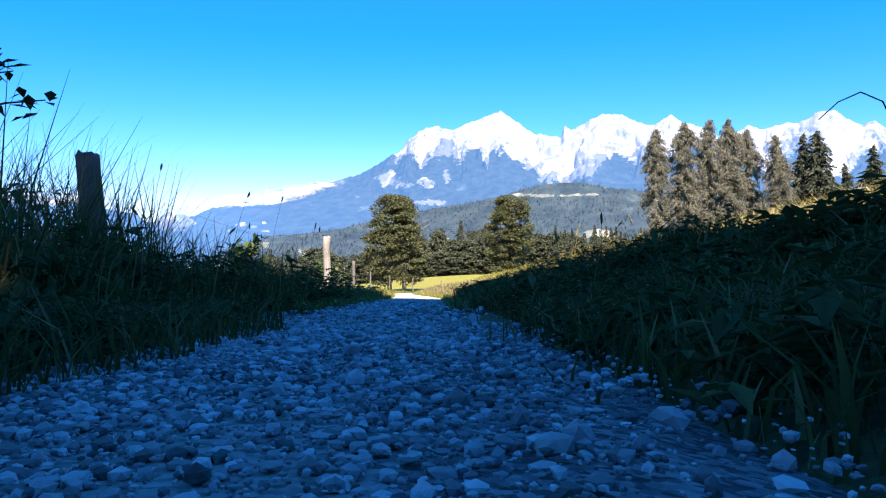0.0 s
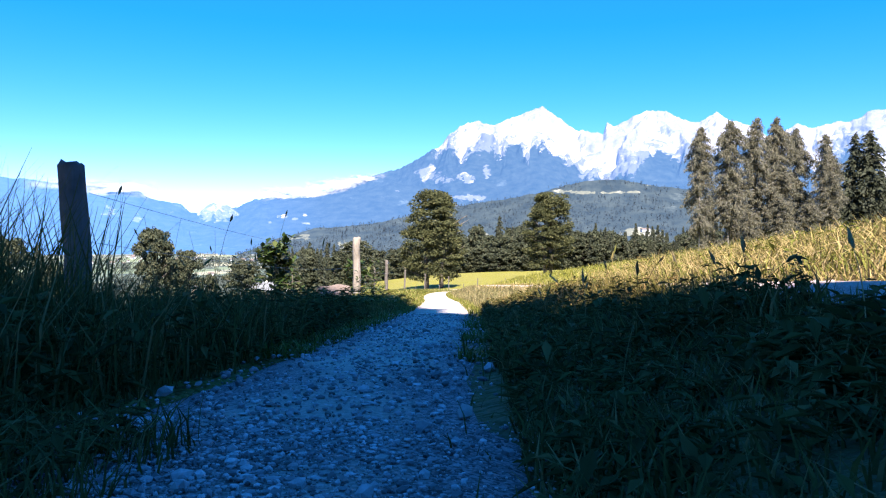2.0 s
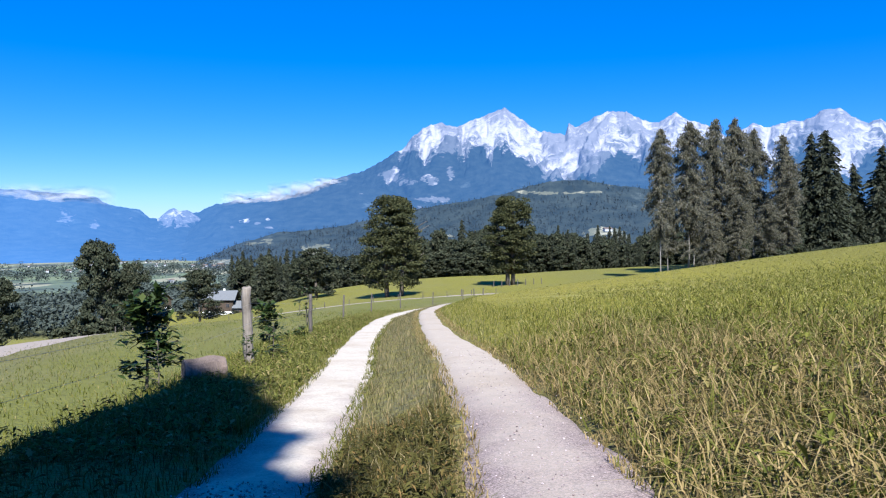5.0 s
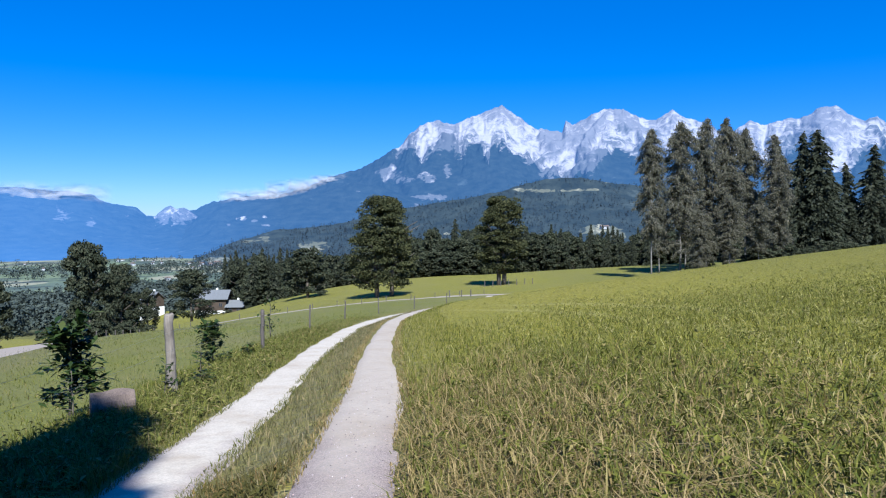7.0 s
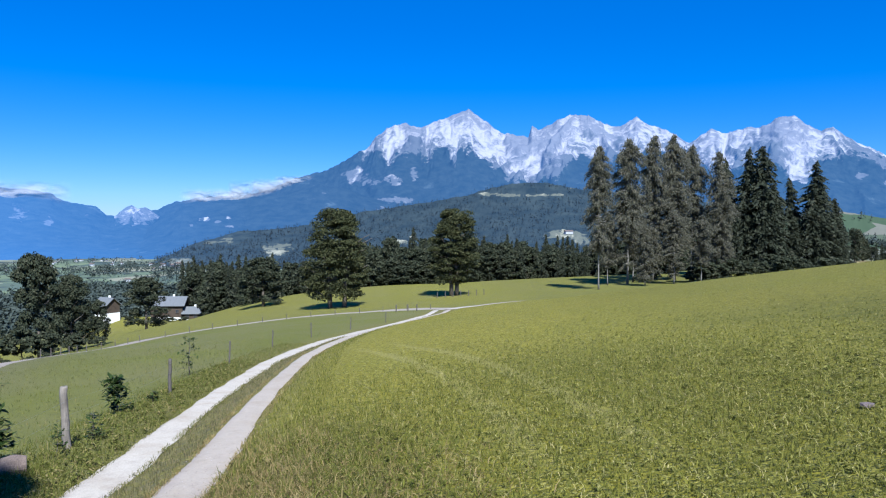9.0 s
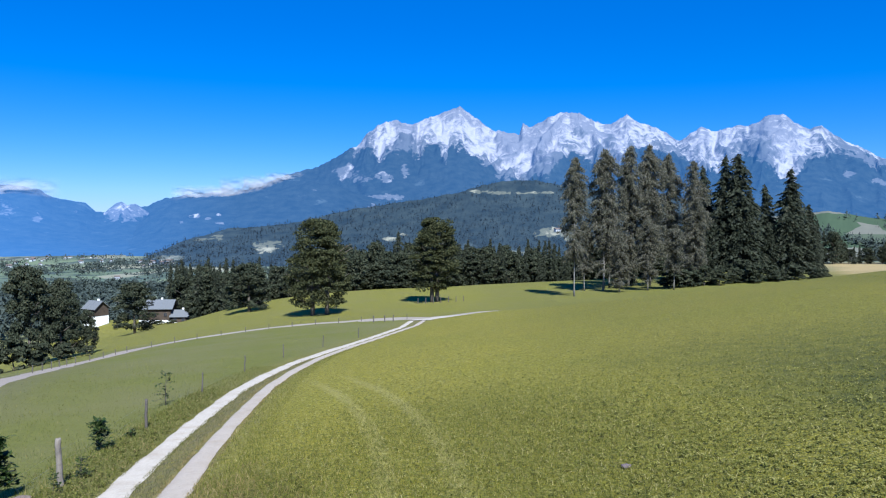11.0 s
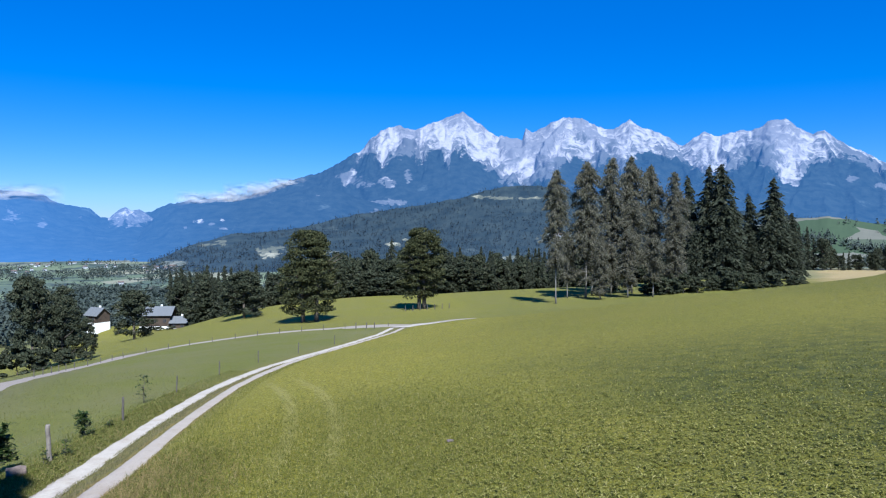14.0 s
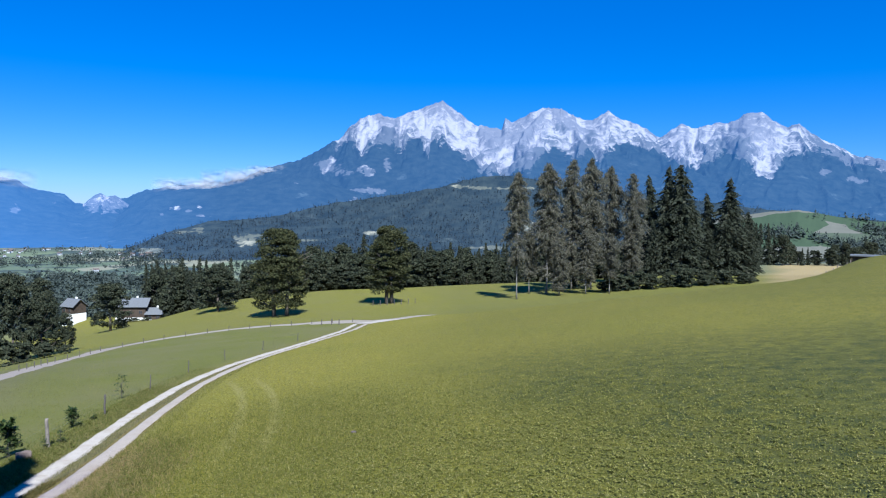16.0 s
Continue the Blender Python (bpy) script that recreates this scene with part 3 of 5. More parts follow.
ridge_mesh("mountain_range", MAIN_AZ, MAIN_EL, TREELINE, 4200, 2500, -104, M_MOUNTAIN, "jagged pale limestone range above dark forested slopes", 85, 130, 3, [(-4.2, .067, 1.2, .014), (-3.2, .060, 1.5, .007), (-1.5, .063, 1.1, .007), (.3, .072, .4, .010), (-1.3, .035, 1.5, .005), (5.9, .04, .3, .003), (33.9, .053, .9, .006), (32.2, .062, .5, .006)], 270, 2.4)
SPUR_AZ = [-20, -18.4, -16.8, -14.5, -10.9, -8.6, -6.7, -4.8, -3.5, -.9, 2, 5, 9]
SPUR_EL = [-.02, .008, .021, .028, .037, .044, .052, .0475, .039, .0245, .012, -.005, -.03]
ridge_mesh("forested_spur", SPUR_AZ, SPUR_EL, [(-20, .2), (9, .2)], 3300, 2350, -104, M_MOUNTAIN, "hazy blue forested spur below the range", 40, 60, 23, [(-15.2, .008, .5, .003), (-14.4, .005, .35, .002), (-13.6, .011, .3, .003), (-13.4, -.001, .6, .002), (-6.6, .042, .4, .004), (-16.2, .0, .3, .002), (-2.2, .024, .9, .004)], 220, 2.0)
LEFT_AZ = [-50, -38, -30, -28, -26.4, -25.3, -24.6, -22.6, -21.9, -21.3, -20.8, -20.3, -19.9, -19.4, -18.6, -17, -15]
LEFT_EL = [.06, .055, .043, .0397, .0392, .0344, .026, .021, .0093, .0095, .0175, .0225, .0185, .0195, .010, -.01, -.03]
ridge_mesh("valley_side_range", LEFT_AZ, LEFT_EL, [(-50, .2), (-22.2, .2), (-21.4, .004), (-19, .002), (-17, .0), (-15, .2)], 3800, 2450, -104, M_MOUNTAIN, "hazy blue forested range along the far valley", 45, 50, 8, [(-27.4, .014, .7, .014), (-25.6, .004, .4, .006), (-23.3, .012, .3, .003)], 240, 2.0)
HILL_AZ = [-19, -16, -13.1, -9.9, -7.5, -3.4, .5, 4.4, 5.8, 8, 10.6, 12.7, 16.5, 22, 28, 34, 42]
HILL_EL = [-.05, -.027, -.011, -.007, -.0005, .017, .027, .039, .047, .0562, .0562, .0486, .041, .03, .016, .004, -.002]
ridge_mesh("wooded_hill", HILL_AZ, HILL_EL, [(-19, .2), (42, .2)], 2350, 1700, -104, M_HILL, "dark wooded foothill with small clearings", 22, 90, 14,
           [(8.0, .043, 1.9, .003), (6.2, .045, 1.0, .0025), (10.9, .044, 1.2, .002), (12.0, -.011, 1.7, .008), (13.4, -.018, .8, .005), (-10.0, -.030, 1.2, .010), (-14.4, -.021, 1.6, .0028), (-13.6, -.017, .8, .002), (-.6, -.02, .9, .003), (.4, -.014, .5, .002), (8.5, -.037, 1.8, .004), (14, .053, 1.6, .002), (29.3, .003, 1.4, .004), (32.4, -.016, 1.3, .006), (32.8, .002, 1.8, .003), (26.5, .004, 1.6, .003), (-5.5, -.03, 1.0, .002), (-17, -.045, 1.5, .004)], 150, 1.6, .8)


def meadow_hill_material():
    m, n, b = material("far_meadow_hill", 1.0)
    b.inputs["Specular IOR Level"].default_value = 0
    p = position(n)
    cells = node(n, "ShaderNodeTexVoronoi", Scale=.011)
    n.links.new(p, cells.inputs["Vector"])
    tone = n.nodes.new("ShaderNodeSeparateColor")
    n.links.new(cells.outputs["Color"], tone.inputs[0])
    # both field tones carry a little blue in place of distance haze
    green = mix(n, noise_tex(n, .02, 5, .6, p), (.045, .068, .045), (.062, .088, .052))
    pale = mix(n, noise_tex(n, .03, 5, .6, p), (.105, .11, .092), (.16, .155, .13))
    n.links.new(mix(n, ramp(n, tone.outputs[0], [(.48, (0, 0, 0)), (.52, (1, 1, 1))]), green, pale), b.inputs["Base Color"])
    return m


meadow_hill = ridge_mesh("meadow_hill", [19, 24, 27, 29, 31.2, 33, 36, 42], [-.03, -.008, .006, .012, .015, .009, .002, .0], [(19, .2), (42, .2)], 1150, 620, -50, meadow_hill_material(), "far green and pale meadows on a hillside", 6, 50, 33,
                         (), 160, 1.0)


# ---- plants ----
def unit(v):
    return v / (np.linalg.norm(v, axis=-1, keepdims=True) + 1e-9)


def leaf_cloud(centres, radii, per, size, r, flat=.6):
    """Small bent leaf sprays over lumps of foliage."""
    n = len(centres)
    d = unit(r.normal(size=(n, per, 3)))
    d[..., 2] = np.abs(d[..., 2]) * np.where(r.random((n, per)) < .75, 1, -.6)
    rad = radii[:, None, None] * (.55 + .5 * r.random((n, per, 1)))
    p = centres[:, None] + d * rad * np.array([1, 1, flat])
    p, d = p.reshape(-1, 3), d.reshape(-1, 3)
    nrm = unit(d + .8 * r.normal(size=d.shape) + np.array([0, 0, .5]))
    t = unit(np.cross(nrm, r.normal(size=d.shape)))
    b = np.cross(nrm, t)
    s = size * (.6 + .8 * r.random((len(p), 1)))
    # two triangles folded along the middle give each spray some depth
    a0, a1, a2, a3 = p - t * s, p + b * s * .55 + nrm * s * .2, p + t * s, p - b * s * .55 + nrm * s * .2
    v = np.stack([a0, a1, a2, a3], 1).reshape(-1, 3)
    i = np.arange(len(p))[:, None] * 4
    return v, np.concatenate([i + [0, 1, 2], i + [0, 2, 3]], 0)


def tree_from(name, trunk, crown, bark, leaf, label, group="", category="tree"):
    """A tree thing at the origin, base on z 0."""
    root = new(name)
    tagged(root, label, category, group)
    part("trunk", mesh_from("trunk", *trunk, bark, True), None, root)
    part("crown", mesh_from("crown", *crown, leaf), None, root)
    return root


def spruce_parts(h, rmax, seed, bare=.04, droop=.35, density=1.0, sparse=0.0, taper=.78, big=1.0, fine=.5):
    r = np.random.default_rng(seed)
    lean = r.normal(size=2) * .012 * h
    zs = np.linspace(0, h, 9)
    pts = np.stack([lean[0] * (zs / h) ** 2, lean[1] * (zs / h) ** 2, zs - .3 * (zs == 0)], -1)
    trunk = tube(pts, np.interp(zs, [0, .05 * h, h], [.017 * h, .0125 * h, .002 * h]), 8, .2, seed)
    cs, e1s, e2s = [], [], []
    count = int(330 * density * (1 - .5 * sparse))
    for f in 1 - (1 - np.linspace(0.0, .985, count)) ** 1.12:
        z = h * (bare + (1 - bare) * f) + r.normal() * .012 * h
        a = r.random() * 6.283
        if vnoise(a * 1.1 + seed, z * .55, seed) < sparse * 1.25:
            continue
        reach = rmax * (1 - f) ** taper * (.6 + .4 * min(1, f * 6 + .35)) * (.72 + .6 * float(vnoise(a * .9 + 7, z * .32, seed + 3)))
        L = max(reach * (.55 + .55 * r.random()), .18)
        out = np.array([np.cos(a), np.sin(a), 0])
        side = np.array([-np.sin(a), np.cos(a), 0])
        segs = max(2, int(L / fine))
        t = (np.arange(segs) + .6) / segs
        ctr = np.array([lean[0] * (z / h) ** 2, lean[1] * (z / h) ** 2, z]) + out * (L * t)[:, None]
        ctr[:, 2] += L * (.12 * t - droop * (.6 + .8 * r.random()) * t ** 2) + r.normal(size=segs) * .1
        wdt = big * (.16 + .42 * (1 - np.abs(t - .45))) * min(1.0, .35 + L / 3) * (.6 + .8 * r.random(segs))
        for sgn in (-1, 1):
            c = ctr + side * sgn * (wdt * .55)[:, None] - np.array([0, 0, 1]) * (wdt * .5)[:, None]
            cs.append(c)
            e1s.append(out[None] * (L / segs * .72) + side * r.normal(size=(segs, 1)) * .14 + np.array([0, 0, -.16]) + r.normal(size=(segs, 3)) * .06)
            e2s.append(side[None] * sgn * (wdt * .6)[:, None] + np.array([0, 0, -1]) * (wdt * (.5 + .9 * r.random(segs)))[:, None] + r.normal(size=(segs, 3)) * .1)
    c, e1, e2 = np.concatenate(cs), np.concatenate(e1s), np.concatenate(e2s)
    # pointed sprays: a kite instead of a square
    v = np.stack([c - e1 * .9, c + e2 * .5 - e1 * .1, c + e1 * 1.15 + e2 * .35, c - e2 * .55], 1).reshape(-1, 3)
    i = np.arange(len(c))[:, None] * 4
    return trunk, (v, np.concatenate([i + [0, 1, 2], i + [0, 2, 3]], 0))


def larch_parts(h, rmax, seed, bare):
    """A larch: straight pale trunk, a narrow blunt column of thin drooping boughs with fine hanging sprays and gaps."""
    r = np.random.default_rng(seed)
    zs = np.linspace(0, h, 12)
    sway = np.stack([r.normal(size=12).cumsum() * .05, r.normal(size=12).cumsum() * .05], -1)
    pts = np.concatenate([sway, (zs - .3 * (zs == 0))[:, None]], 1)
    wood = [tube(pts, np.interp(zs, [0, .06 * h, h], [.24, .16, .03]), 8, .2, seed)]
    cs, ds, ls = [], [], []
    for k in range(360):
        f = (k + r.random()) / 360
        z = h * (bare + (1 - bare) * f)
        a = r.random() * 6.283
        lump = float(vnoise(a * 1.2 + seed, z * .42, seed + 1))
        if lump < .33:
            continue
        env = np.interp(f, [0, .1, .35, .7, .9, 1], [.5, .8, .95, .92, .62, .15])
        L = rmax * env * (.05 + 1.15 * lump + .25 * r.random())
        t = np.linspace(0, 1, 5)[:, None]
        p0 = np.array([np.interp(z, zs, pts[:, 0]), np.interp(z, zs, pts[:, 1]), z])
        bough = p0 + t * np.array([np.cos(a) * L, np.sin(a) * L, .35 * L]) - np.array([0, 0, L * (.35 + .5 * r.random())]) * t ** 2
        wood.append(tube(bough, np.linspace(.05, .012, 5), 4, 0, 1, False))
        m = int(16 + 24 * L)
        q = r.random(m) ** .75
        c = np.stack([np.interp(q, t[:, 0], bough[:, j]) for j in range(3)], -1) + r.normal(size=(m, 3)) * [.22, .22, .16]
        c[:, 2] -= .4 * r.random(m)
        cs.append(c)
        ds.append(unit(r.normal(size=(m, 3)) * .55 + [np.cos(a) * .35, np.sin(a) * .35, -.8]))
        ls.append(.14 + .28 * r.random(m))
    c, d, s = np.concatenate(cs), np.concatenate(ds), np.concatenate(ls)[:, None]
    w = unit(np.cross(d, r.normal(size=d.shape)))
    v = np.stack([c - d * s, c + w * s * .2, c + d * s, c - w * s * .2], 1).reshape(-1, 3)
    i = np.arange(len(c))[:, None] * 4
    return merge(wood), (v, np.concatenate([i + [0, 1, 2], i + [0, 2, 3]], 0))


def broad_parts(h, w, seed, stems=1, bare=.16, lumps=110, per=62, leaf=.34, top=.55, flat=.55, gap=.2, curve=1.6):
    """A broad-leaved tree: stems, limbs, and lumps of foliage in layers."""
    r = np.random.default_rng(seed)
    wood = []
    for k in range(stems):
        ox = (k - (stems - 1) / 2) * w * gap
        zs = np.linspace(0, h * .8, 8)
        pts = np.stack([ox * (1 + .5 * zs / h) + r.normal(size=8).cumsum() * .05, r.normal(size=8).cumsum() * .06, zs - .4 * (zs == 0)], -1)
        wood.append(tube(pts, np.linspace(.024 * h, .006 * h, 8), 8, .25, seed + k))
        for _ in range(9):
            z = h * (bare + .5 * r.random())
            p0 = np.array([np.interp(z, zs, pts[:, 0]), np.interp(z, zs, pts[:, 1]), z])
            a = r.random() * 6.3
            L = w * (.25 + .22 * r.random())
            t = np.linspace(0, 1, 5)[:, None]
            lp = p0 + t * np.array([np.cos(a) * L, np.sin(a) * L, L * .55]) + r.normal(size=(5, 3)) * .08 * t
            wood.append(tube(lp, np.linspace(.009 * h, .002 * h, 5), 5, .2, seed + 3))
    # egg-shaped envelope
    f = r.random(lumps) ** .8
    z = h * (bare + (1 - bare) * (.02 + .93 * f))
    g = (z / h - bare) / (1 - bare)
    env = w / 2 * np.where(g < top * .55, .62 + .38 * np.sqrt(np.clip(g / (top * .55), 0, 1)), np.sqrt(np.clip(1 - (np.maximum(g - top * .55, 0) / (1.04 - top * .55)) ** curve, 0.02, 1)))
    a = r.random(lumps) * 6.3
    q = env * np.where(r.random(lumps) < .75, .72 + .24 * r.random(lumps), r.random(lumps) * .7) * (.9 + .2 * np.sin(3 * a + seed))
    c = np.stack([q * np.cos(a), q * np.sin(a), z], -1)
    rad = w * (.085 + .06 * r.random(lumps))
    return merge(wood), leaf_cloud(c, rad, per, leaf, r, flat)


def place(root, x, y, s=1.0, turn=0.0, sx=None, sink=.05, dz=0.0):
    q = root.scale
    return copy_thing(root, Matrix.Translation((x, y, gz(x, y) - sink + dz)) @ Matrix.Rotation(turn, 4, "Z") @ Matrix.Diagonal(((sx or s) / q[0], (sx or s) / q[1], s / q[2], 1)))


def put(root, x, y, s=1.0, turn=0.0, sx=None, sink=.05):
    root.matrix_world = Matrix.Translation((x, y, gz(x, y) - sink)) @ Matrix.Rotation(turn, 4, "Z") @ Matrix.Diagonal((sx or s, sx or s, s, 1))
    return root


# the two big maples by the farm road
tree_a = tree_from("maple_tree", *broad_parts(17.2, 11.6, 5, 2, .08, 230, 120, .19, .45, .48, .2, 1.15), M_BARK, M_MAPLE, "large olive-green maple with two trunks beside the farm road")
put(tree_a, -7.9, 125.0)
tree_b = tree_from("maple_tree", *broad_parts(17.4, 10.2, 9, 2, .12, 220, 120, .19, .62, .48, .1, 1.3), M_BARK, M_MAPLE, "large rounded olive-green maple on twin trunks in the meadow")
put(tree_b, 12.9, 143.0)

# larches and spruces in a grove on the field's edge
LARCH_LABEL = "tall slender grey-green larch with a bare pale lower trunk"
larches = [tree_from("larch_tree", *larch_parts(27, 3.5, 40 + k, (.27, .13, .09)[k]), M_PALEBARK, M_LARCH, LARCH_LABEL, "grove at the field edge") for k in range(3)]
for k, (x, y, top, w) in enumerate([(40.2, 138.7, 18.4, .85), (49.4, 151, 21.2, 1.05), (57.0, 158, 22.8, .95), (62.6, 162, 23.6, .95), (70.2, 170, 22.2, .9), (74.0, 164, 20.2, 1.05), (52.0, 156, 11.5, 1.2), (61.5, 157, 13.0, 1.3), (70.5, 154, 11.5, 1.2), (45.5, 152, 5.5, 1.3), (57.0, 145, 6.5, 1.4), (50.5, 143, 3.5, 1.4), (62.0, 144, 5.5, 1.4)]):
    s = (top - gz(x, y)) / 27
    (put if k < 3 else place)(larches[k % 3], x, y, s, k * 1.3, s * w)
SPRUCE_LABEL = "tall dark green spruce with drooping boughs in the grove"
spruces = [tree_from("spruce_tree", *spruce_parts(26, 5.2, 60 + k, .01, .7, 2.3, .24, .6, .72, .34), M_BARK, M_SPRUCE, SPRUCE_LABEL, "grove at the field edge") for k in range(3)]
for k, (x, y, top, w) in enumerate([(91.4, 200.6, 21.7, 1.05), (94.8, 195.6, 24.3, 1.25), (98.6, 193.0, 24.9, 1.35), (110.7, 203.1, 16.8, 1.25), (114.8, 198.1, 21.3, 1.45), (125.6, 205.6, 11.6, 1.3), (85.9, 199.3, 9.2, 1.3), (103.7, 199.3, 14.9, 1.6), (120.0, 203.1, 15.5, 1.5), (107.9, 195.6, 6.0, 1.6), (89.7, 193.0, 7.9, 1.4), (122.4, 199.3, 7.3, 1.5)]):
    s = (top - gz(x, y)) / 26
    (put if k < 3 else place)(spruces[k % 3], x, y, s, k * 2.1, s * w)

# undergrowth and smaller broad-leaved trees
bushes = [tree_from("shrub", *broad_parts(3.2, 3.6, 80 + k, 1, .02, 40, 46, .2, .4), M_BARK, M_BROAD, "rounded green shrub in rough grass", "", "shrub") for k in range(2)]
leafy = [tree_from("ash_tree", *broad_parts(11, 7.5, 90 + k, 1, .06, 120, 84, .2, (.55, .42, .7)[k], .7), M_BARK, M_BROAD, "dense grey-green broad-leaved tree", "trees by the farm road") for k in range(3)]
wood_leafy = [tree_from("beech_tree", *broad_parts(11, 7.5, 190 + k, 1, .05, 110, 34, .33, (.5, .42, .65)[k], .75), M_BARK, M_BROAD, "grey-green broad-leaved tree in the wood edge", "wood edge") for k in range(3)]
used = set()


def leafy_at(kind, k, x, y, top, wide, turn):
    base = {"leafy": leafy, "wood": wood_leafy, "bush": bushes}[kind][k]
    full = 3.2 if kind == "bush" else 11
    w0 = 3.6 if kind == "bush" else 7.5
    s = (top - gz(x, y)) / full
    fn = place if (kind, k) in used else put
    used.add((kind, k))
    return fn(base, x, y, s, turn, wide / w0)


for args in [("leafy", 0, -43.5, 97, -.6, 6.4, 0), ("leafy", 1, -40.2, 99, -3.4, 5.2, 1), ("leafy", 2, -37.6, 101, -7.0, 3.4, 2), ("leafy", 2, -50.5, 76, -1.5, 6.5, 4), ("leafy", 0, -56, 80, -1.0, 7.5, 5),
             ("leafy", 0, -53.8, 165, -8.3, 9.5, 1), ("leafy", 1, -26.3, 155, -3.3, 9.6, 2), ("leafy", 2, -33, 176, -6.0, 8, 3), ("leafy", 2, -84, 196, -10, 10, 2), ("leafy", 0, -90, 150, -9, 10, 2.5),
             ]:
    leafy_at(*args)
for k, (x, y, h, w) in enumerate([(-42.5, 91, 4.2, 4.4), (-40, 92, 3.0, 3.4), (-37.5, 94, 2.2, 3.0), (-45, 90, 3.2, 4), (-35.5, 96, 1.4, 1.8)]):
    leafy_at("bush", k % 2, x, y, gz(x, y) + h, w, k)
for k, (x, y, w) in enumerate([(53, 155, 3), (58, 160, 3.8), (63, 163, 3.2), (69, 166, 4.2), (75, 168, 3.4), (82, 172, 4.6), (88, 176, 3.6), (93, 179, 5.0), (98, 183, 3.6), (104, 188, 4.8), (108, 192, 3.4), (112, 196, 4.4), (78, 170, 3), (96, 180, 2.6), (101, 186, 2.4)]):
    leafy_at("bush", k % 2, x, y, gz(x, y) + 1.6 + (k * 7 % 5) * .5, w, k)

gr = np.random.default_rng(19)
for k in range(30):
    q = (k + .6 * gr.random()) / 30
    x, y = 62 + 43 * q + gr.normal() * .8, 150 + 11 * q + gr.normal() * 1.6
    leafy_at("bush", k % 2, x, y, gz(x, y) + (2.2 + 2.6 * gr.random()) * (1 - .45 * q ** 3), 3.4 + 2.0 * gr.random(), k * 1.7)

# wood behind the meadow: dark conifers mixed with leafy crowns
wood_spruce = [tree_from("spruce_tree", *spruce_parts(15, 2.6, 120 + k, .02, .5, .7, .1, .62, 1.0), M_BARK, M_SPRUCE, "dark spruce in the wood edge behind the meadow", "wood edge") for k in range(3)]
wr = np.random.default_rng(11)
first = set()
k = 0
for row, (y0, n) in enumerate([(197, 62), (203, 58), (211, 56), (222, 46)]):
    for i in range(n):
        x = -62 + 150 * (i + wr.random() * .8) / n
        if row == 0 and -46 < x < -30:
            x -= 2
        y = y0 + wr.normal() * 2.2 + .02 * abs(x)
        if x < -50 and y < 214:
            y += 16
        top = -1.8 + wr.normal() * 1.6 - 6.2 * ss(-12, -26, x) - 1.0 * (x < 0) + .4 * row
        if -8 < x < 12 and row < 2:
            top -= 2.0
        conifer = wr.random() < (.6 if x > 14 or x < -30 else .3)
        if conifer:
            j = k % 3
            s = (top - gz(x, y)) / 15
            (place if j in first else put)(wood_spruce[j], x, y, s, k * 1.1, s * (.75 + .3 * wr.random()))
            first.add(j)
        else:
            leafy_at("wood", k % 3, x, y, top - 1.2, 6.5 + 2 * wr.random(), k)
        k += 1
for i in range(26):
    x = 172 + 2.5 * i + 1.2 * wr.normal()
    y = 300 + 5 * wr.random()
    top = float(np.interp(x, [172, 180, 188, 196, 214, 226, 236], [8, 8, 4.5, -2.2, -3.2, -1.5, 1])) + 1.3 * wr.normal()
    if wr.random() < (.75 if x < 192 else .3):
        s = (top - gz(x, y)) / 15
        place(wood_spruce[i % 3], x, y, s, i, s * .9)
    else:
        leafy_at("wood", i % 3, x, y, top, 5 + 2.5 * wr.random(), i)
for x, y, top in [(-44, 74, -3.6), (-47.5, 77, -2.2), (-47.9, 195, -6.0), (-41.7, 190, -7.0), (-44.6, 199, -6.5), (-38.0, 193, -8.0)]:
    s = (top - gz(x, y)) / 15
    place(wood_spruce[k % 3], x, y, s, k, s)
    k += 1


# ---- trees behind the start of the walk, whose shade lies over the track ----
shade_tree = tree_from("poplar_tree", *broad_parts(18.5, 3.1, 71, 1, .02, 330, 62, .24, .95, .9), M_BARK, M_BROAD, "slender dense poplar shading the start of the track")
put(shade_tree, .97, -4.6)
# never in view; added to keep stray sun off the left verge
added_shade_poplar = tree_from("poplar_tree", *broad_parts(10.5, 3.0, 72, 1, .02, 230, 62, .24, .5, .9), M_BARK, M_BROAD, "smaller dense poplar shading the verge of the track")
put(added_shade_poplar, -1.0, -5.0)


# ---- grass ----
def blades(x, y, height, width, r, lean=.5, z=None):
    """Curved blades standing at x, y: verts and faces."""
    n = len(x)
    a = r.random(n) * 2 * np.pi
    side = np.stack([np.cos(a), np.sin(a), 0 * a], -1) * (width / 2)[:, None]
    b = a + np.pi / 2 + r.normal(size=n) * .6
    out = np.stack([np.cos(b), np.sin(b), 0 * b], -1)
    base = np.stack([x, y, (ground_z(x, y) if z is None else z) - .015], -1)
    bend = (lean * (.3 + r.random(n)))[:, None] * height[:, None]
    up = np.array([0, 0, 1.0])
    mid = base + up * (height * .55)[:, None] + out * bend * .28
    tip = base + up * (height * (1 - .25 * (bend[:, 0] / height) ** 2))[:, None] + out * bend
    v = np.stack([base - side, base + side, mid + side * .8, mid - side * .8, tip + side * .12, tip - side * .12], 1).reshape(-1, 3)
    i = np.arange(n)[:, None] * 6
    return v, np.concatenate([i + [0, 1, 2, 3], i + [3, 2, 4, 5]], 0)


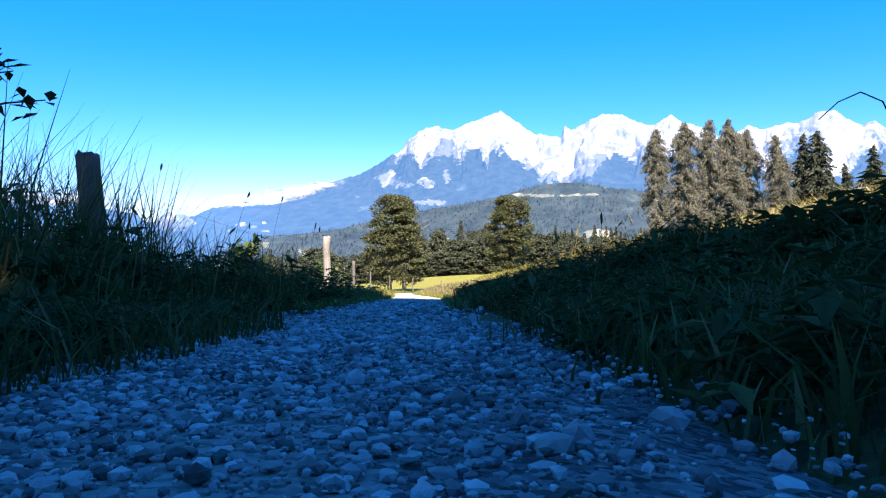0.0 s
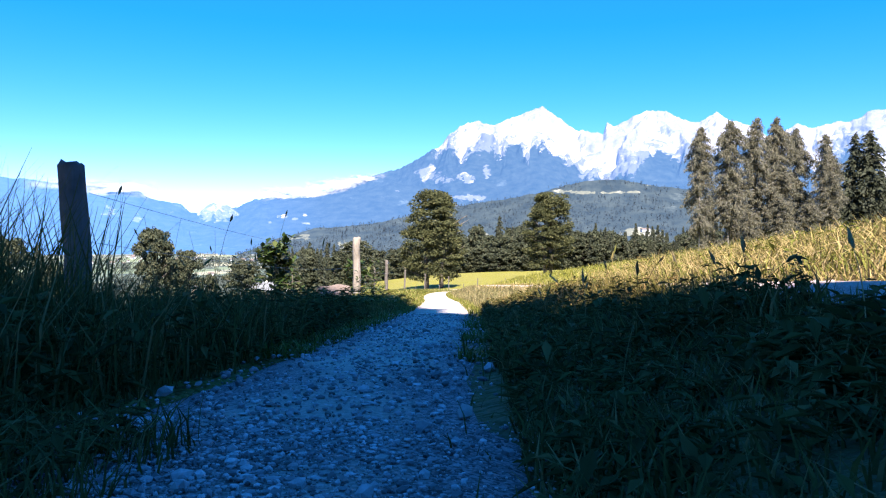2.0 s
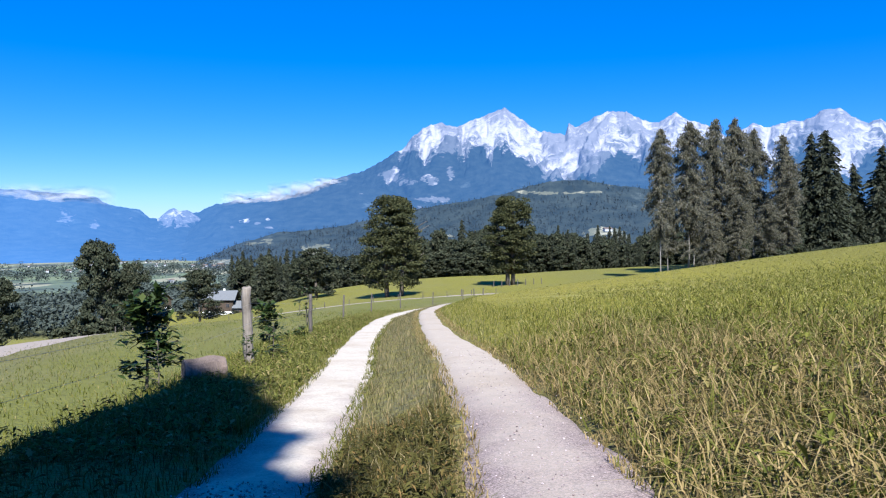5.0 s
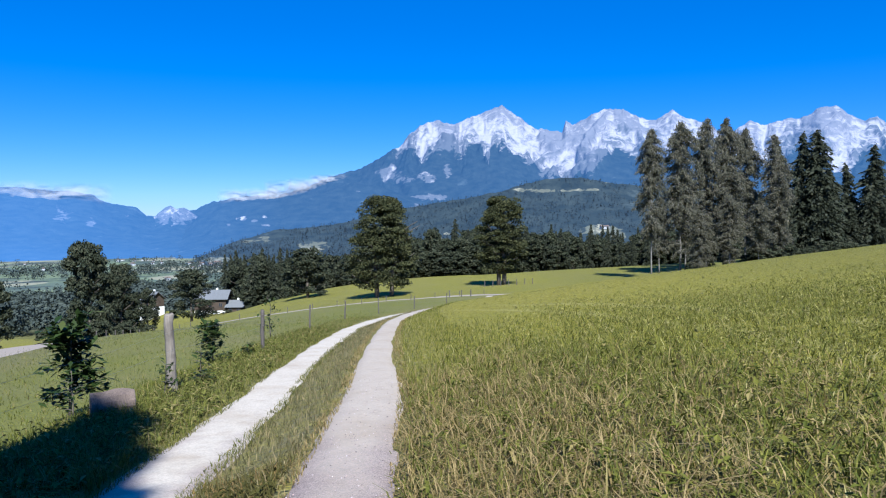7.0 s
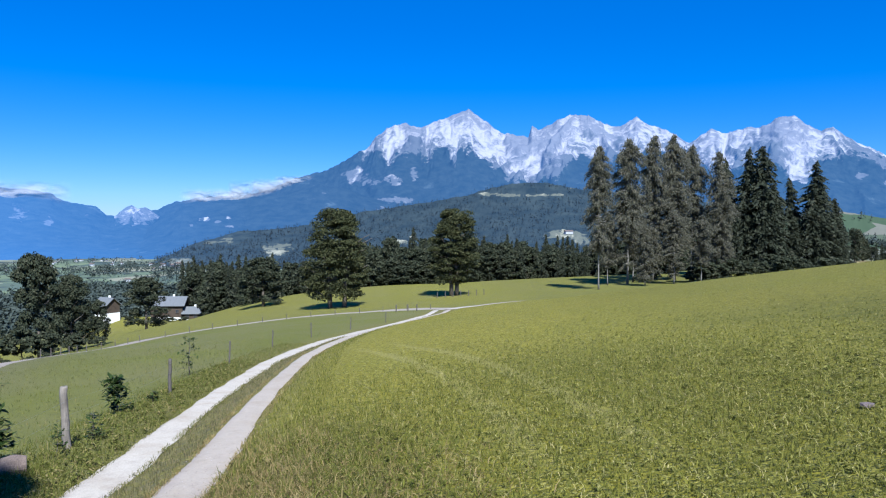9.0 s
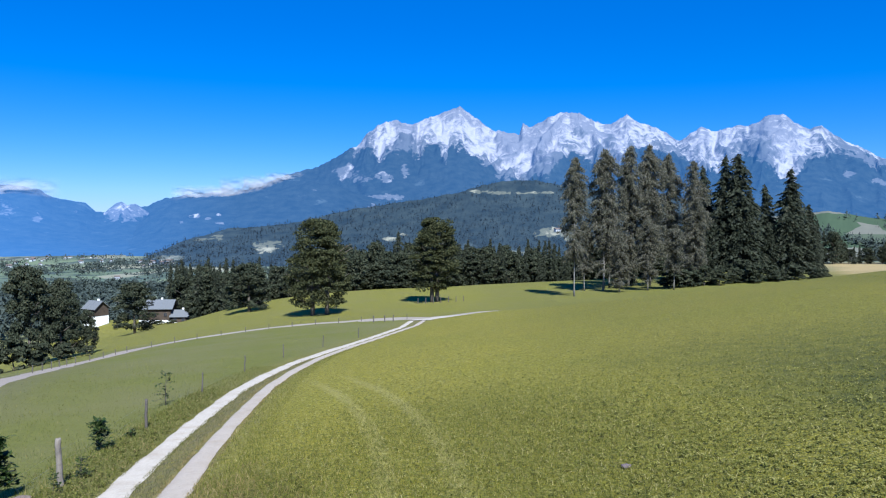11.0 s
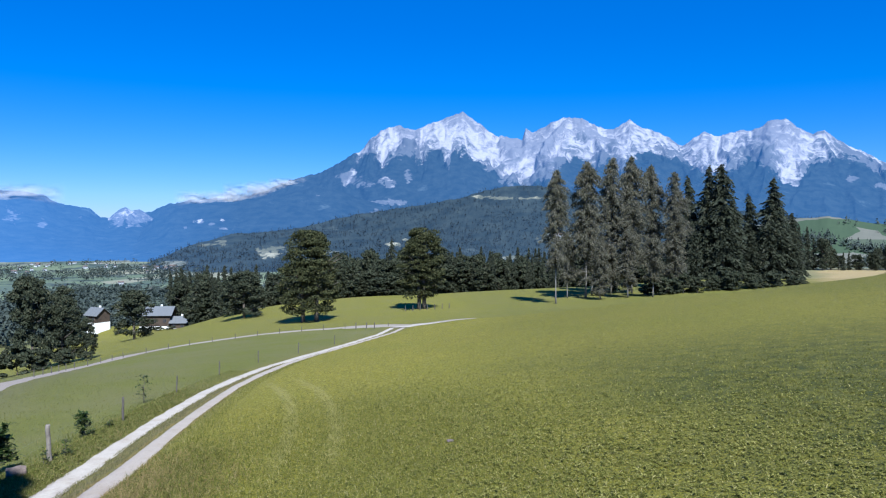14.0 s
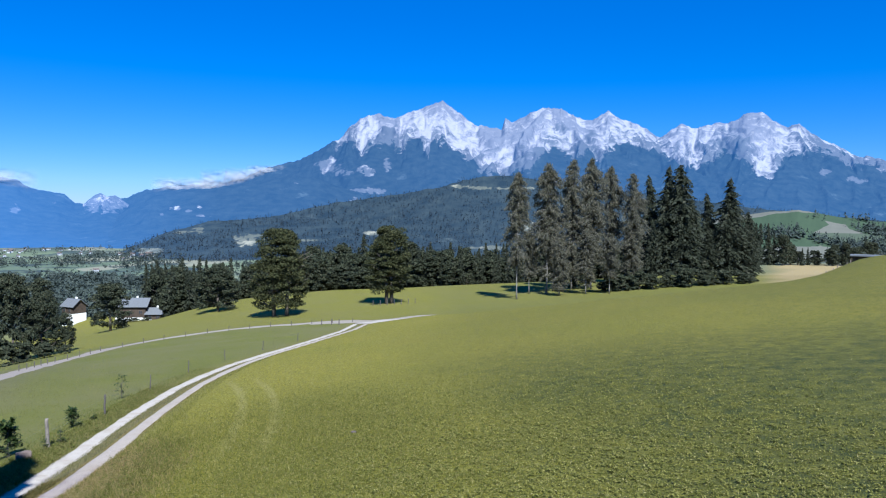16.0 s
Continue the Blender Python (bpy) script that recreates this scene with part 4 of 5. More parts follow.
def scatter(r, n, u_lo, u_hi, y_lo, y_hi, y_pow=1.0, clump=0.0):
    """Places beside the track: across u from its centre line, along y; denser near y_lo with y_pow above 1."""
    y = y_lo + (y_hi - y_lo) * r.random(n) ** y_pow
    u = u_lo + (u_hi - u_lo) * r.random(n)
    if clump:
        keep = fbm(u * 2.6, y * 2.6, 3, 17) + .25 * r.random(n) > clump
        u, y = u[keep], y[keep]
    return road_x(y) + u, y


def stuff(name, pieces, mat, label, category="grass"):
    v, f = [], []
    n = 0
    for a, b in pieces:
        v.append(a)
        f.append(b + n)
        n += len(a)
    me = mesh_from(name, np.concatenate(v), np.concatenate(f), mat)
    return tagged(new(name, me), label, category, kind="stuff")


def turf(name, seed, n, area, hgt, wid, mat, label, lean=.5, y_pow=1.0, clump=0.0):
    r = np.random.default_rng(seed)
    x, y = scatter(r, n, *area, y_pow, clump)
    keep = ~in_ruts(x, y) | (r.random(len(x)) < (1.0 if name == "edge_tufts" or seed == 29 else .03))
    x, y = x[keep], y[keep]
    u = x - road_x(y)
    edge = (area[1] - u if area[0] > 1 else u - area[0]) / (area[1] - area[0])
    fade = ss(0, .5, edge) * ss(0, .5, (area[3] - y) / (area[3] - area[2])) * (ss(0, .22, (y - area[2]) / (area[3] - area[2])) if area[2] < -2 else 1.0) if abs(area[1] - area[0]) > 2 else 1.0
    keep = r.random(len(x)) < fade
    x, y = x[keep], y[keep]
    h = hgt[0] + (hgt[1] - hgt[0]) * r.random(len(x)) ** 1.6
    w = wid[0] + (wid[1] - wid[0]) * r.random(len(x))
    return stuff(name, [blades(x, y, h, w, r, lean)], mat, label)


turf("verge_grass", 1, 13000, (-2.2, -1.14, .4, 4.0), (.06, .36), (.003, .007), M_SHADEGRASS, "tall dark green verge grass beside the shaded track", .55, 1.5)
turf("verge_grass", 10, 16000, (-3.6, -1.16, 3, 13), (.04, .16), (.004, .009), M_SHADEGRASS, "green verge grass beside the shaded track", .6, 1.3)
turf("verge_grass", 2, 12000, (-5.5, -1.15, 9, 32), (.05, .20), (.006, .012), M_GRASS, "rough green verge grass along the fence", .6, 1.5)
turf("verge_grass", 31, 15000, (-2.7, -1.12, 9, 42), (.06, .2), (.006, .013), M_WEEDY, "weedy darker grass strip along the track", .9, 1.5, .32)
turf("median_grass", 13, 11000, (-.44, .46, 2.5, 9), (.05, .15), (.004, .008), M_SHADEGRASS, "taller tangled grass on the median", .6, 1.2)
turf("median_grass", 22, 6000, (-.44, .47, .6, 2.4), (.02, .09), (.003, .006), M_SHADEGRASS, "short matted grass on the near median", .7)
turf("median_grass", 19, 3000, (.18, .48, 2.2, 5.5), (.06, .15), (.004, .008), M_SHADEGRASS, "tall grass on the far side of the median", .6)
turf("verge_grass", 20, 2600, (-2.2, -1.45, 1.6, 2.7), (.24, .6), (.003, .007), M_SHADEGRASS, "tall dark grass tuft at the shaded track side", .5)
turf("verge_grass", 14, 2600, (-2.15, -1.6, 1.7, 3.8), (.1, .27), (.003, .007), M_SHADEGRASS, "tall tuft of dark grass round the fence post", .5)
for seed, lo, hi in ((15, -1.22, -1.05), (16, -.47, -.30), (17, .40, .57), (18, 1.20, 1.40)):
    turf("edge_tufts", seed, 7000, (lo, hi, 3.2, 34), (.02, .085), (.004, .009), M_GRASS if seed < 17 else M_DRYGRASS, "ragged low tufts creeping over the edge of the rut", 1.0, 1.6, .5)
turf("median_grass", 3, 14000, (-.44, .44, .35, 8), (.02, .085), (.003, .007), M_SHADEGRASS, "tangled green grass on the median of the track", .6, 1.3)
turf("median_grass", 4, 12000, (-.46, .44, 5, 45), (.04, .14), (.006, .011), M_MEDIAN, "low dull grass on the median of the track", .6, 1.7, .3)
turf("dry_edge_grass", 5, 26000, (1.2, 3.3, 1.5, 15), (.06, .25), (.005, .012), M_DRYGRASS, "tangled tan dry grass along the field edge", 1.3, 1.3, .3)
turf("edge_grass", 11, 22000, (1.25, 5.5, 1.5, 16), (.06, .24), (.006, .014), M_GRASS, "green grass mixed into the field edge", 1.3, 1.3, .3)
turf("dry_edge_grass", 33, 16000, (1.6, 5.6, 2.2, 13), (.07, .2), (.006, .013), M_DRYGRASS, "scattered tan dry grass in the field margin", 1.3, 1.3, .32)
turf("edge_grass", 6, 8000, (1.2, 2.6, 11, 50), (.05, .15), (.008, .014), M_FIELDGRASS, "low yellow-green grass along the field edge", .5, 1.6)
turf("field_grass", 7, 205000, (2.0, 16, -3, 24), (.05, .15), (.006, .013), M_FIELDGRASS, "dense yellow-green field grass beside the track", 1.25, 1.25, .3)
turf("field_grass", 12, 150000, (4.5, 34, -14, 30), (.04, .11), (.011, .024), M_FIELDGRASS, "leafy yellow-green sward of the mown field", 1.3, 1.0, .38)
turf("field_grass", 8, 75000, (2, 90, -22, 90), (.03, .075), (.014, .03), M_FIELDGRASS, "short yellow-green mown field grass farther up the slope", 1.5, 2.0, .38)
turf("verge_grass", 23, 5000, (-3.4, -1.14, -14, .6), (.05, .24), (.004, .009), M_SHADEGRASS, "shaded verge grass behind the start")
turf("median_grass", 24, 3000, (-.44, .46, -12, .4), (.03, .1), (.004, .008), M_SHADEGRASS, "low grass on the median of the track")
turf("dry_edge_grass", 25, 7000, (1.2, 3.2, -14, 1.7), (.06, .26), (.004, .009), M_DRYGRASS, "tan dry grass along the field edge")
turf("meadow_grass", 9, 30000, (-20, -2.5, 5, 60), (.05, .14), (.012, .022), M_GRASS, "short green pasture grass below the fence", .7, 1.7, .35)


def herbs(name, seed, n, area, hgt, size, mat, label):
    """Broad-leaved weeds: stems with rising leaves."""
    r = np.random.default_rng(seed)
    x, y = scatter(r, n, *area, 1.2)
    keep = ~in_ruts(x, y) | (seed == 29)
    if area[1] - area[0] > 10:
        u = x - road_x(y)
        keep &= r.random(len(x)) < ss(0, 1, 1.6 * (area[1] - u) / (area[1] - area[0])) * ss(0, 1, 1.6 * (area[3] - y) / (area[3] - area[2])) * ss(area[0], area[0] + 5, u)
    x, y = x[keep], y[keep]
    m = 9
    z0 = ground_z(x, y)
    H = hgt[0] + (hgt[1] - hgt[0]) * r.random(len(x))
    t = r.random((len(x), m)) ** .7
    a = r.random((len(x), m)) * 6.3
    s = size * (.5 + r.random((len(x), m)))
    p = np.stack([x[:, None] + np.cos(a) * s * .9, y[:, None] + np.sin(a) * s * .9, z0[:, None] + H[:, None] * t], -1).reshape(-1, 3)
    out = np.stack([np.cos(a), np.sin(a), r.normal(size=a.shape) * .35 - .05], -1).reshape(-1, 3)
    sd = np.stack([-np.sin(a), np.cos(a), 0 * a], -1).reshape(-1, 3)
    s = s.reshape(-1, 1)
    up = np.array([0, 0, 1.0])
    v = np.stack([p - out * s * .9, p + sd * s * .42 + up * s * .18, p + out * s - up * s * .15, p - sd * s * .42 + up * s * .18], 1).reshape(-1, 3)
    i = np.arange(len(p))[:, None] * 4
    return stuff(name, [(v, np.concatenate([i + [0, 1, 2], i + [0, 2, 3]], 0))], mat, label, "weeds")


turf("verge_grass", 29, 7000, (-1.6, -.84, .18, 1.7), (.02, .13), (.002, .005), M_SHADEGRASS, "matted dark grass creeping over the near edge of the rut", .9)
herbs("verge_weeds", 29, 700, (-1.55, -.92, .3, 1.7), (.01, .09), .016, M_HERB, "low weeds at the near edge of the rut")
herbs("median_weeds", 30, 75, (.1, .36, 1.25, 1.9), (.03, .10), .026, M_HERB, "tall broad-leaved weeds on the shaded median")
herbs("median_weeds", 28, 700, (-.40, .42, .45, 2.4), (.005, .075), .017, M_HERB, "low weeds crowding the near median")
herbs("median_weeds", 21, 1100, (-.40, .45, 2.3, 8.5), (.02, .14), .022, M_HERB, "broad-leaved weeds crowding the track median")
herbs("verge_weeds", 25, 2200, (-2.4, -1.12, .7, 6), (.02, .26), .026, M_HERB, "low broad-leaved weeds at the shaded track side")
herbs("verge_weeds", 22, 420, (-3.2, -1.3, 1.0, 12), (.05, .28), .03, M_HERB, "broad-leaved weeds in the left verge")
herbs("verge_weeds", 32, 1300, (-2.8, -1.2, 8, 32), (.03, .16), .035, M_WEEDY, "broad-leaved weeds in the strip along the track")
herbs("field_weeds", 26, 24000, (2.4, 32, -9, 30), (.03, .11), .022, M_CLOVER, "pale leafy rosettes in the mown field")
herbs("field_weeds", 27, 26000, (8, 31, -10, 22), (.03, .11), .034, M_CLOVER, "pale green leafy rosettes in the mown field")
herbs("field_weeds", 24, 4000, (3, 34, -2, 46), (.02, .07), .026, M_CLOVER, "small pale leaves of clover and dock in the mown field")
herbs("edge_weeds", 23, 420, (1.25, 4.5, 1.8, 12), (.04, .2), .03, M_GRASS, "broad-leaved weeds by the field edge")


# ---- fence posts ----
def post_mesh(h, w, seed, round_post=False, below=.3):
    """A weathered stake with an uneven, slightly tapered shaft and a chipped top."""
    r = np.random.default_rng(seed)
    zs = np.concatenate([[-below, 0], np.linspace(.06, 1, 9) * h, [h * 1.012]])
    k = 12
    a = np.linspace(0, 2 * np.pi, k, endpoint=False)
    prof = np.ones(k) if round_post else np.minimum(1 / np.maximum(np.abs(np.cos(a)), np.abs(np.sin(a))), 1.3)
    prof = prof * (1 + .06 * r.normal(size=k))
    rad = w / 2 * (1.05 - .12 * zs / h)[:, None] * prof[None] * (1 + .035 * r.normal(size=(len(zs), k)))
    rad[-1] *= .8
    bend = np.cumsum(r.normal(size=(len(zs), 2)) * .006 * h, 0)
    v = np.stack([rad * np.cos(a) + bend[:, :1], rad * np.sin(a) + bend[:, 1:], np.repeat(zs[:, None], k, 1)], -1)
    v[-2:, :, 2] += .01 * r.normal(size=(1, k))
    f = grid_faces(len(zs), k, True).tolist() + [list(range(len(zs) * k - k, len(zs) * k))]
    return v.reshape(-1, 3), f


def fence_post(x, y, h, w, seed, mat, label, tilt=(0, 0), round_post=False, group="pasture fence"):
    root = empty("fence_post", Matrix.Translation((x, y, gz(x, y))) @ Euler((tilt[0], tilt[1], seed)).to_matrix().to_4x4(), label, "fence post", group)
    shaft = part("shaft", mesh_from("shaft", *post_mesh(h, w, seed, round_post), mat, True), None, root)
    for k in range(2):
        bm = bmesh.new()
        bmesh.ops.create_uvsphere(bm, u_segments=8, v_segments=6, radius=.016, matrix=Matrix.Translation((w * .47, 0, h * (.62 + .27 * k))))
        part("insulator", bm, M_DARKPOST, root, "dark fence insulator")
    return root


fence_post(-1.96, 4.15, .965, .12, 3, M_DARKPOST, "square dark weathered fence post in tall grass", (0, .015))
fence_post(-2.33, 14.9, 1.24, .15, 8, M_POST, "thick grey weathered fence post leaning beside the track", (.0, -.09), True)
fence_post(-2.70, 22.3, 1.02, .08, 6, M_DARKPOST, "grey weathered fence post in the pasture fence", (0, -.03))
for k, (x, y) in enumerate([(-3.1, 31), (-2.9, 39.5), (-2.0, 48), (-.2, 57), (2.2, 66)]):
    fence_post(x, y, .95, .06, 11 + k, M_DARKPOST, "thin grey fence post in the pasture fence", (.02 * (k % 3 - 1), .03 * (k % 2)))


def wire(points, radius, label):
    v, f = tube(points, [radius] * len(points), 5, 0, 1)
    return tagged(new("fence_wire", mesh_from("fence_wire", v, f, M_WIRE, True)), label, "fence wire")


def sagging(a, b, sag, n=12):
    t = np.linspace(0, 1, n)[:, None]
    p = np.asarray(a) * (1 - t) + np.asarray(b) * t
    p[:, 2] -= sag * 4 * t[:, 0] * (1 - t[:, 0])
    return p


for q in (.62, .89):
    wire(sagging((-1.9, 4.15, gz(-1.96, 4.15) + .93 * q), (-2.25, 14.9, gz(-2.33, 14.9) + 1.1 * q), .10), .0014, "thin sagging wire of the pasture fence")
    wire(sagging((-2.25, 14.9, gz(-2.33, 14.9) + 1.1 * q), (-2.64, 22.3, gz(-2.7, 22.3) + 1.05 * q), .06), .0014, "thin sagging wire of the pasture fence")


# ---- old stump of a sawn log beside the post ----
def log_block(x, y):
    root = empty("log_section", Matrix.Translation((x, y, gz(x, y))) @ Matrix.Translation((0, 0, -.04)) @ Matrix.Rotation(radians(28), 4, "Z") @ Matrix.Diagonal((.74, .84, .84, 1)), "short weathered grey log section lying in the verge", "log")
    zs = np.linspace(-.36, .36, 8)
    pts = np.stack([zs, .02 * np.sin(zs * 5), .2 + .01 * np.cos(zs * 9)], -1)
    v, f = tube(pts, .225 + .012 * np.sin(zs * 11), 16, .10, 5)
    part("bark_shell", mesh_from("bark_shell", v, f, M_LOG), None, root)
    for s in (-1, 1):
        rings = []
        for q in (.20, .14, .08):
            a = np.linspace(0, 2 * np.pi, 17)
            rings.append(tube(np.stack([0 * a + s * .365, q * np.cos(a), .2 + q * np.sin(a)], -1), [.006] * 17, 4, .3, 2, False))
        part("cut_face", mesh_from("cut_face", *merge(rings), M_DARKPOST), None, root, "sawn end with growth rings")
    return root


log_block(-2.4, 12.9)
lr = np.random.default_rng(77)
stuff("log_tufts", [blades(-2.4 + .42 * lr.normal(size=900), 12.75 + .3 * lr.normal(size=900), .06 + .16 * lr.random(900), .006 + .006 * lr.random(900), lr, .7)], M_GRASS, "rough grass growing round the old log")


# ---- young saplings along the fence ----
def sapling(x, y, h, w, seed, label, leaf=.085, n=150):
    r = np.random.default_rng(seed)
    root = empty("sapling", Matrix.Translation((x, y, gz(x, y) - .02)), label, "sapling", "saplings along the fence")
    zs = np.linspace(0, h * .95, 7)
    stem = np.stack([r.normal(size=7).cumsum() * .012 * h, r.normal(size=7).cumsum() * .012 * h, zs], -1)
    part("stem", mesh_from("stem", *tube(stem, np.linspace(.016, .004, 7) * max(h, .6), 6, .2, seed), M_BARK, True), None, root)
    lv, lf, cnt = [], [], 0
    for k in range(max(6, int(15 * h))):
        z = h * (.15 + .8 * r.random())
        a = r.random() * 6.3
        L = w * (.25 + .3 * r.random()) * (1.1 - .5 * z / h)
        p0 = np.array([np.interp(z, zs, stem[:, 0]), np.interp(z, zs, stem[:, 1]), z])
        t = np.linspace(0, 1, 4)[:, None]
        tw = p0 + t * np.array([np.cos(a) * L, np.sin(a) * L, L * .45]) - np.array([0, 0, .25 * L]) * t ** 2
        part("twig", mesh_from("twig", *tube(tw, np.linspace(.006, .002, 4), 4, 0, 1, False), M_BARK), None, root)
        m = max(4, n // max(6, int(15 * h)))
        q = r.random((m, 1)) ** .7
        p = p0 + q * (tw[-1] - p0) + r.normal(size=(m, 3)) * leaf * .7
        d = unit(r.normal(size=(m, 3)) * [1, 1, .35] - [0, 0, .25])
        s = unit(np.cross(d, [0, 0, 1.0]))
        up = np.cross(s, d)
        sz = leaf * (.6 + .8 * r.random((m, 1)))
        v = np.stack([p - d * sz, p - d * sz * .2 + s * sz * .5 + up * sz * .12, p + d * sz, p - d * sz * .2 - s * sz * .5 + up * sz * .12], 1).reshape(-1, 3)
        i = np.arange(m)[:, None] * 4 + cnt
        lv.append(v)
        lf.append(np.concatenate([i + [0, 1, 2], i + [0, 2, 3]], 0))
        cnt += len(v)
    part("foliage", mesh_from("foliage", np.concatenate(lv), np.concatenate(lf), M_SAPLING), None, root)
    return root


sapling(-4.0, 14.9, 1.66, 1.15, 31, "dark leafy maple sapling below the log", .10, 700)
sapling(-3.08, 19.25, 1.05, .85, 32, "leafy young sapling by the fence", .08, 420)
sapling(-3.3, 13.6, .8, .6, 33, "small thin sapling in the verge", .06, 50)
sapling(-2.2, 14.2, .55, .5, 34, "small thin sapling in the verge", .05, 50)
sapling(-2.1, 15.5, .7, .5, 35, "leafy sapling behind the fence post", .06, 90)
sapling(-2.7, 20.8, .4, .5, 36, "low green sapling by the fence", .06, 70)
sapling(-4.0, 28.5, 1.5, 1.3, 37, "thin sparse sapling in the pasture", .07, 110)


# ---- houses ----
M_ROOF = plain_material("grey_metal_roof", (.135, .14, .15), .75, 0)
# white walls dimmed and cooled in colour, as seen through valley haze
M_VILLAGE = plain_material("haze_greyed_white_plaster", (.42, .43, .46), .9, 0, .1, .05)
M_TIMBER = wood_material("dark_brown_timber_wall", (.045, .032, .025), (.10, .075, .055), .2)
M_PLASTER = plain_material("white_plaster", (.78, .77, .74), .8, 0, .05)
M_GLASS = plain_material("dark_window_glass", (.03, .035, .045), .1)
M_FRAME = plain_material("brown_window_frame", (.16, .12, .09), .6)


def gable_house(name, x, y, turn, w, d, wall_h, rise, label, plinth=1.2, timber=True, over=.8, base=-23.2):
    """A farmhouse with its ridge along w: walls, gables, roof slabs, windows, chimney."""
    root = empty(name, Matrix.Translation((x, y, base)) @ Matrix.Rotation(turn, 4, "Z"), label, "house")
    part("plinth", box_bm(w, d, plinth + 5.0, .02, (0, 0, plinth / 2 - 2.5)), M_PLASTER, root, "white plastered ground floor")
    bm = box_bm(w - .1, d - .1, wall_h - plinth, .02, (0, 0, plinth + (wall_h - plinth) / 2 + .004))
    part("wall", bm, M_TIMBER if timber else M_PLASTER, root)
    for s in (-1, 1):
        bm = bmesh.new()
        pts = [(s * (w / 2 - .06), -d / 2, wall_h), (s * (w / 2 - .06), d / 2, wall_h), (s * (w / 2 - .06), 0, wall_h + rise)]
        a = [bm.verts.new(p) for p in pts]
        b = [bm.verts.new((p[0] - s * .25, p[1], p[2])) for p in pts]
        bm.faces.new(a)
        bm.faces.new(b[::-1])
        for i in range(3):
            bm.faces.new((a[i], b[i], b[(i + 1) % 3], a[(i + 1) % 3]))
        part("gable", bm, M_TIMBER, root)
    ang = math.atan2(rise, d / 2)
    L = math.hypot(rise, d / 2) + over
    for s in (-1, 1):
        q = Euler((-s * ang, 0, 0)).to_matrix()
        mid = Vector((0, s * (d / 4 + over / 2 * math.cos(ang)), wall_h + rise / 2 - over / 2 * math.sin(ang) + .12))
        slab = part("roof_slope", box_bm(w + 2 * over, L, .16, .02, mid, q), M_ROOF, root)
        for i in range(int((w + 2 * over) / 1.2)):
            xx = -w / 2 - over + .6 + i * 1.2
            part("roof_seam", box_bm(.05, L, .05, 0, mid + q @ Vector((xx, 0, .1)), q), M_ROOF, slab)
    part("chimney", box_bm(.5, .5, 1.1, .03, (w * .12, .4, wall_h + rise + .1)), M_PLASTER, root)
    n = max(2, int(w / 2.2))
    for fl, z in ((0, plinth * .55), (1, plinth + (wall_h - plinth) * .5)):
        if fl == 0 and plinth < 1.5:
            continue
        for i in range(n):
            xx = -w / 2 + w * (i + .5) / n
            wdw = part("window", box_bm(.9, .1, 1.05, .01, (xx, -d / 2 - .02, z)), M_FRAME, root)
            for s in (-1, 1):
                part("pane", box_bm(.38, .03, .95, 0, (xx + s * .22, -d / 2 - .075, z)), M_GLASS, wdw)
    return root


gable_house("farmhouse", -61.8, 206.0, radians(4), 8.4, 7.4, 3.7, 2.0, "dark timber farmhouse with a pale grey metal roof", .5, over=.6, base=-22.5)
gable_house("house_annex", -55.2, 205.0, radians(4), 4.2, 5.0, 2.2, 1.5, "small timber annex with a grey roof beside the farmhouse", .6, over=.5)
gable_house("white_house", -78.4, 205.0, radians(-30), 4.6, 4.6, 3.4, 1.9, "white plastered house with a dark gable among trees", 1.3, True, over=.5, base=-22.3)


for args in [("bush", 0, -59.5, 199.5, -21.6, 3.2, 1), ("bush", 1, -56.0, 199.0, -21.4, 3.4, 2), ("bush", 0, -63.5, 199.0, -21.8, 3.0, 3), ("bush", 1, -70.5, 199.5, -21.3, 3.4, 4), ("bush", 0, -51.5, 200.0, -21.2, 2.6, 5)]:
    leafy_at(*args)

# ---- gate posts, posts along the farm road ----
for k, (x, y) in enumerate([(5.2, 92), (4.1, 92.2), (2.6, 92.6)]):
    fence_post(x, y, .85, .12, 51 + k, M_DARKPOST, "dark gate post where the track meets the farm road", (0, 0), False, "gate posts")
for k in range(22):
    s = 41.5 + 68.1 * k / 22
    x, y = float(np.interp(s, FARM_S, FARM_X)), float(np.interp(s, FARM_S, FARM_Y))
    fence_post(x + .3, y - 2.3, .7, .07, 61 + k, M_DARKPOST, "thin dark fence post along the farm road", (.03 * (k % 3 - 1), 0), False, "farm road fence")
for k in range(7):
    fence_post(9.5 + k * 1.5, 139.5 + .2 * k, 1.1, .13, 91 + k, M_DARKPOST, "dark post of the small fence round the maple", (0, 0), False, "maple fence")


# ---- stones ----
def stone_mesh(seed):
    r = np.random.default_rng(seed)
    bm = bmesh.new()
    bmesh.ops.create_icosphere(bm, subdivisions=1, radius=1.0)
    v = np.array([q.co[:] for q in bm.verts])
    f = np.array([[q.index for q in p.verts] for p in bm.faces])
    bm.free()
    v *= (.74 + .5 * r.random((len(v), 1)))
    v *= np.array([1.0, .55 + .4 * r.random(), .32 + .4 * r.random()])
    return v, f


shapes = [stone_mesh(s) for s in range(8)]


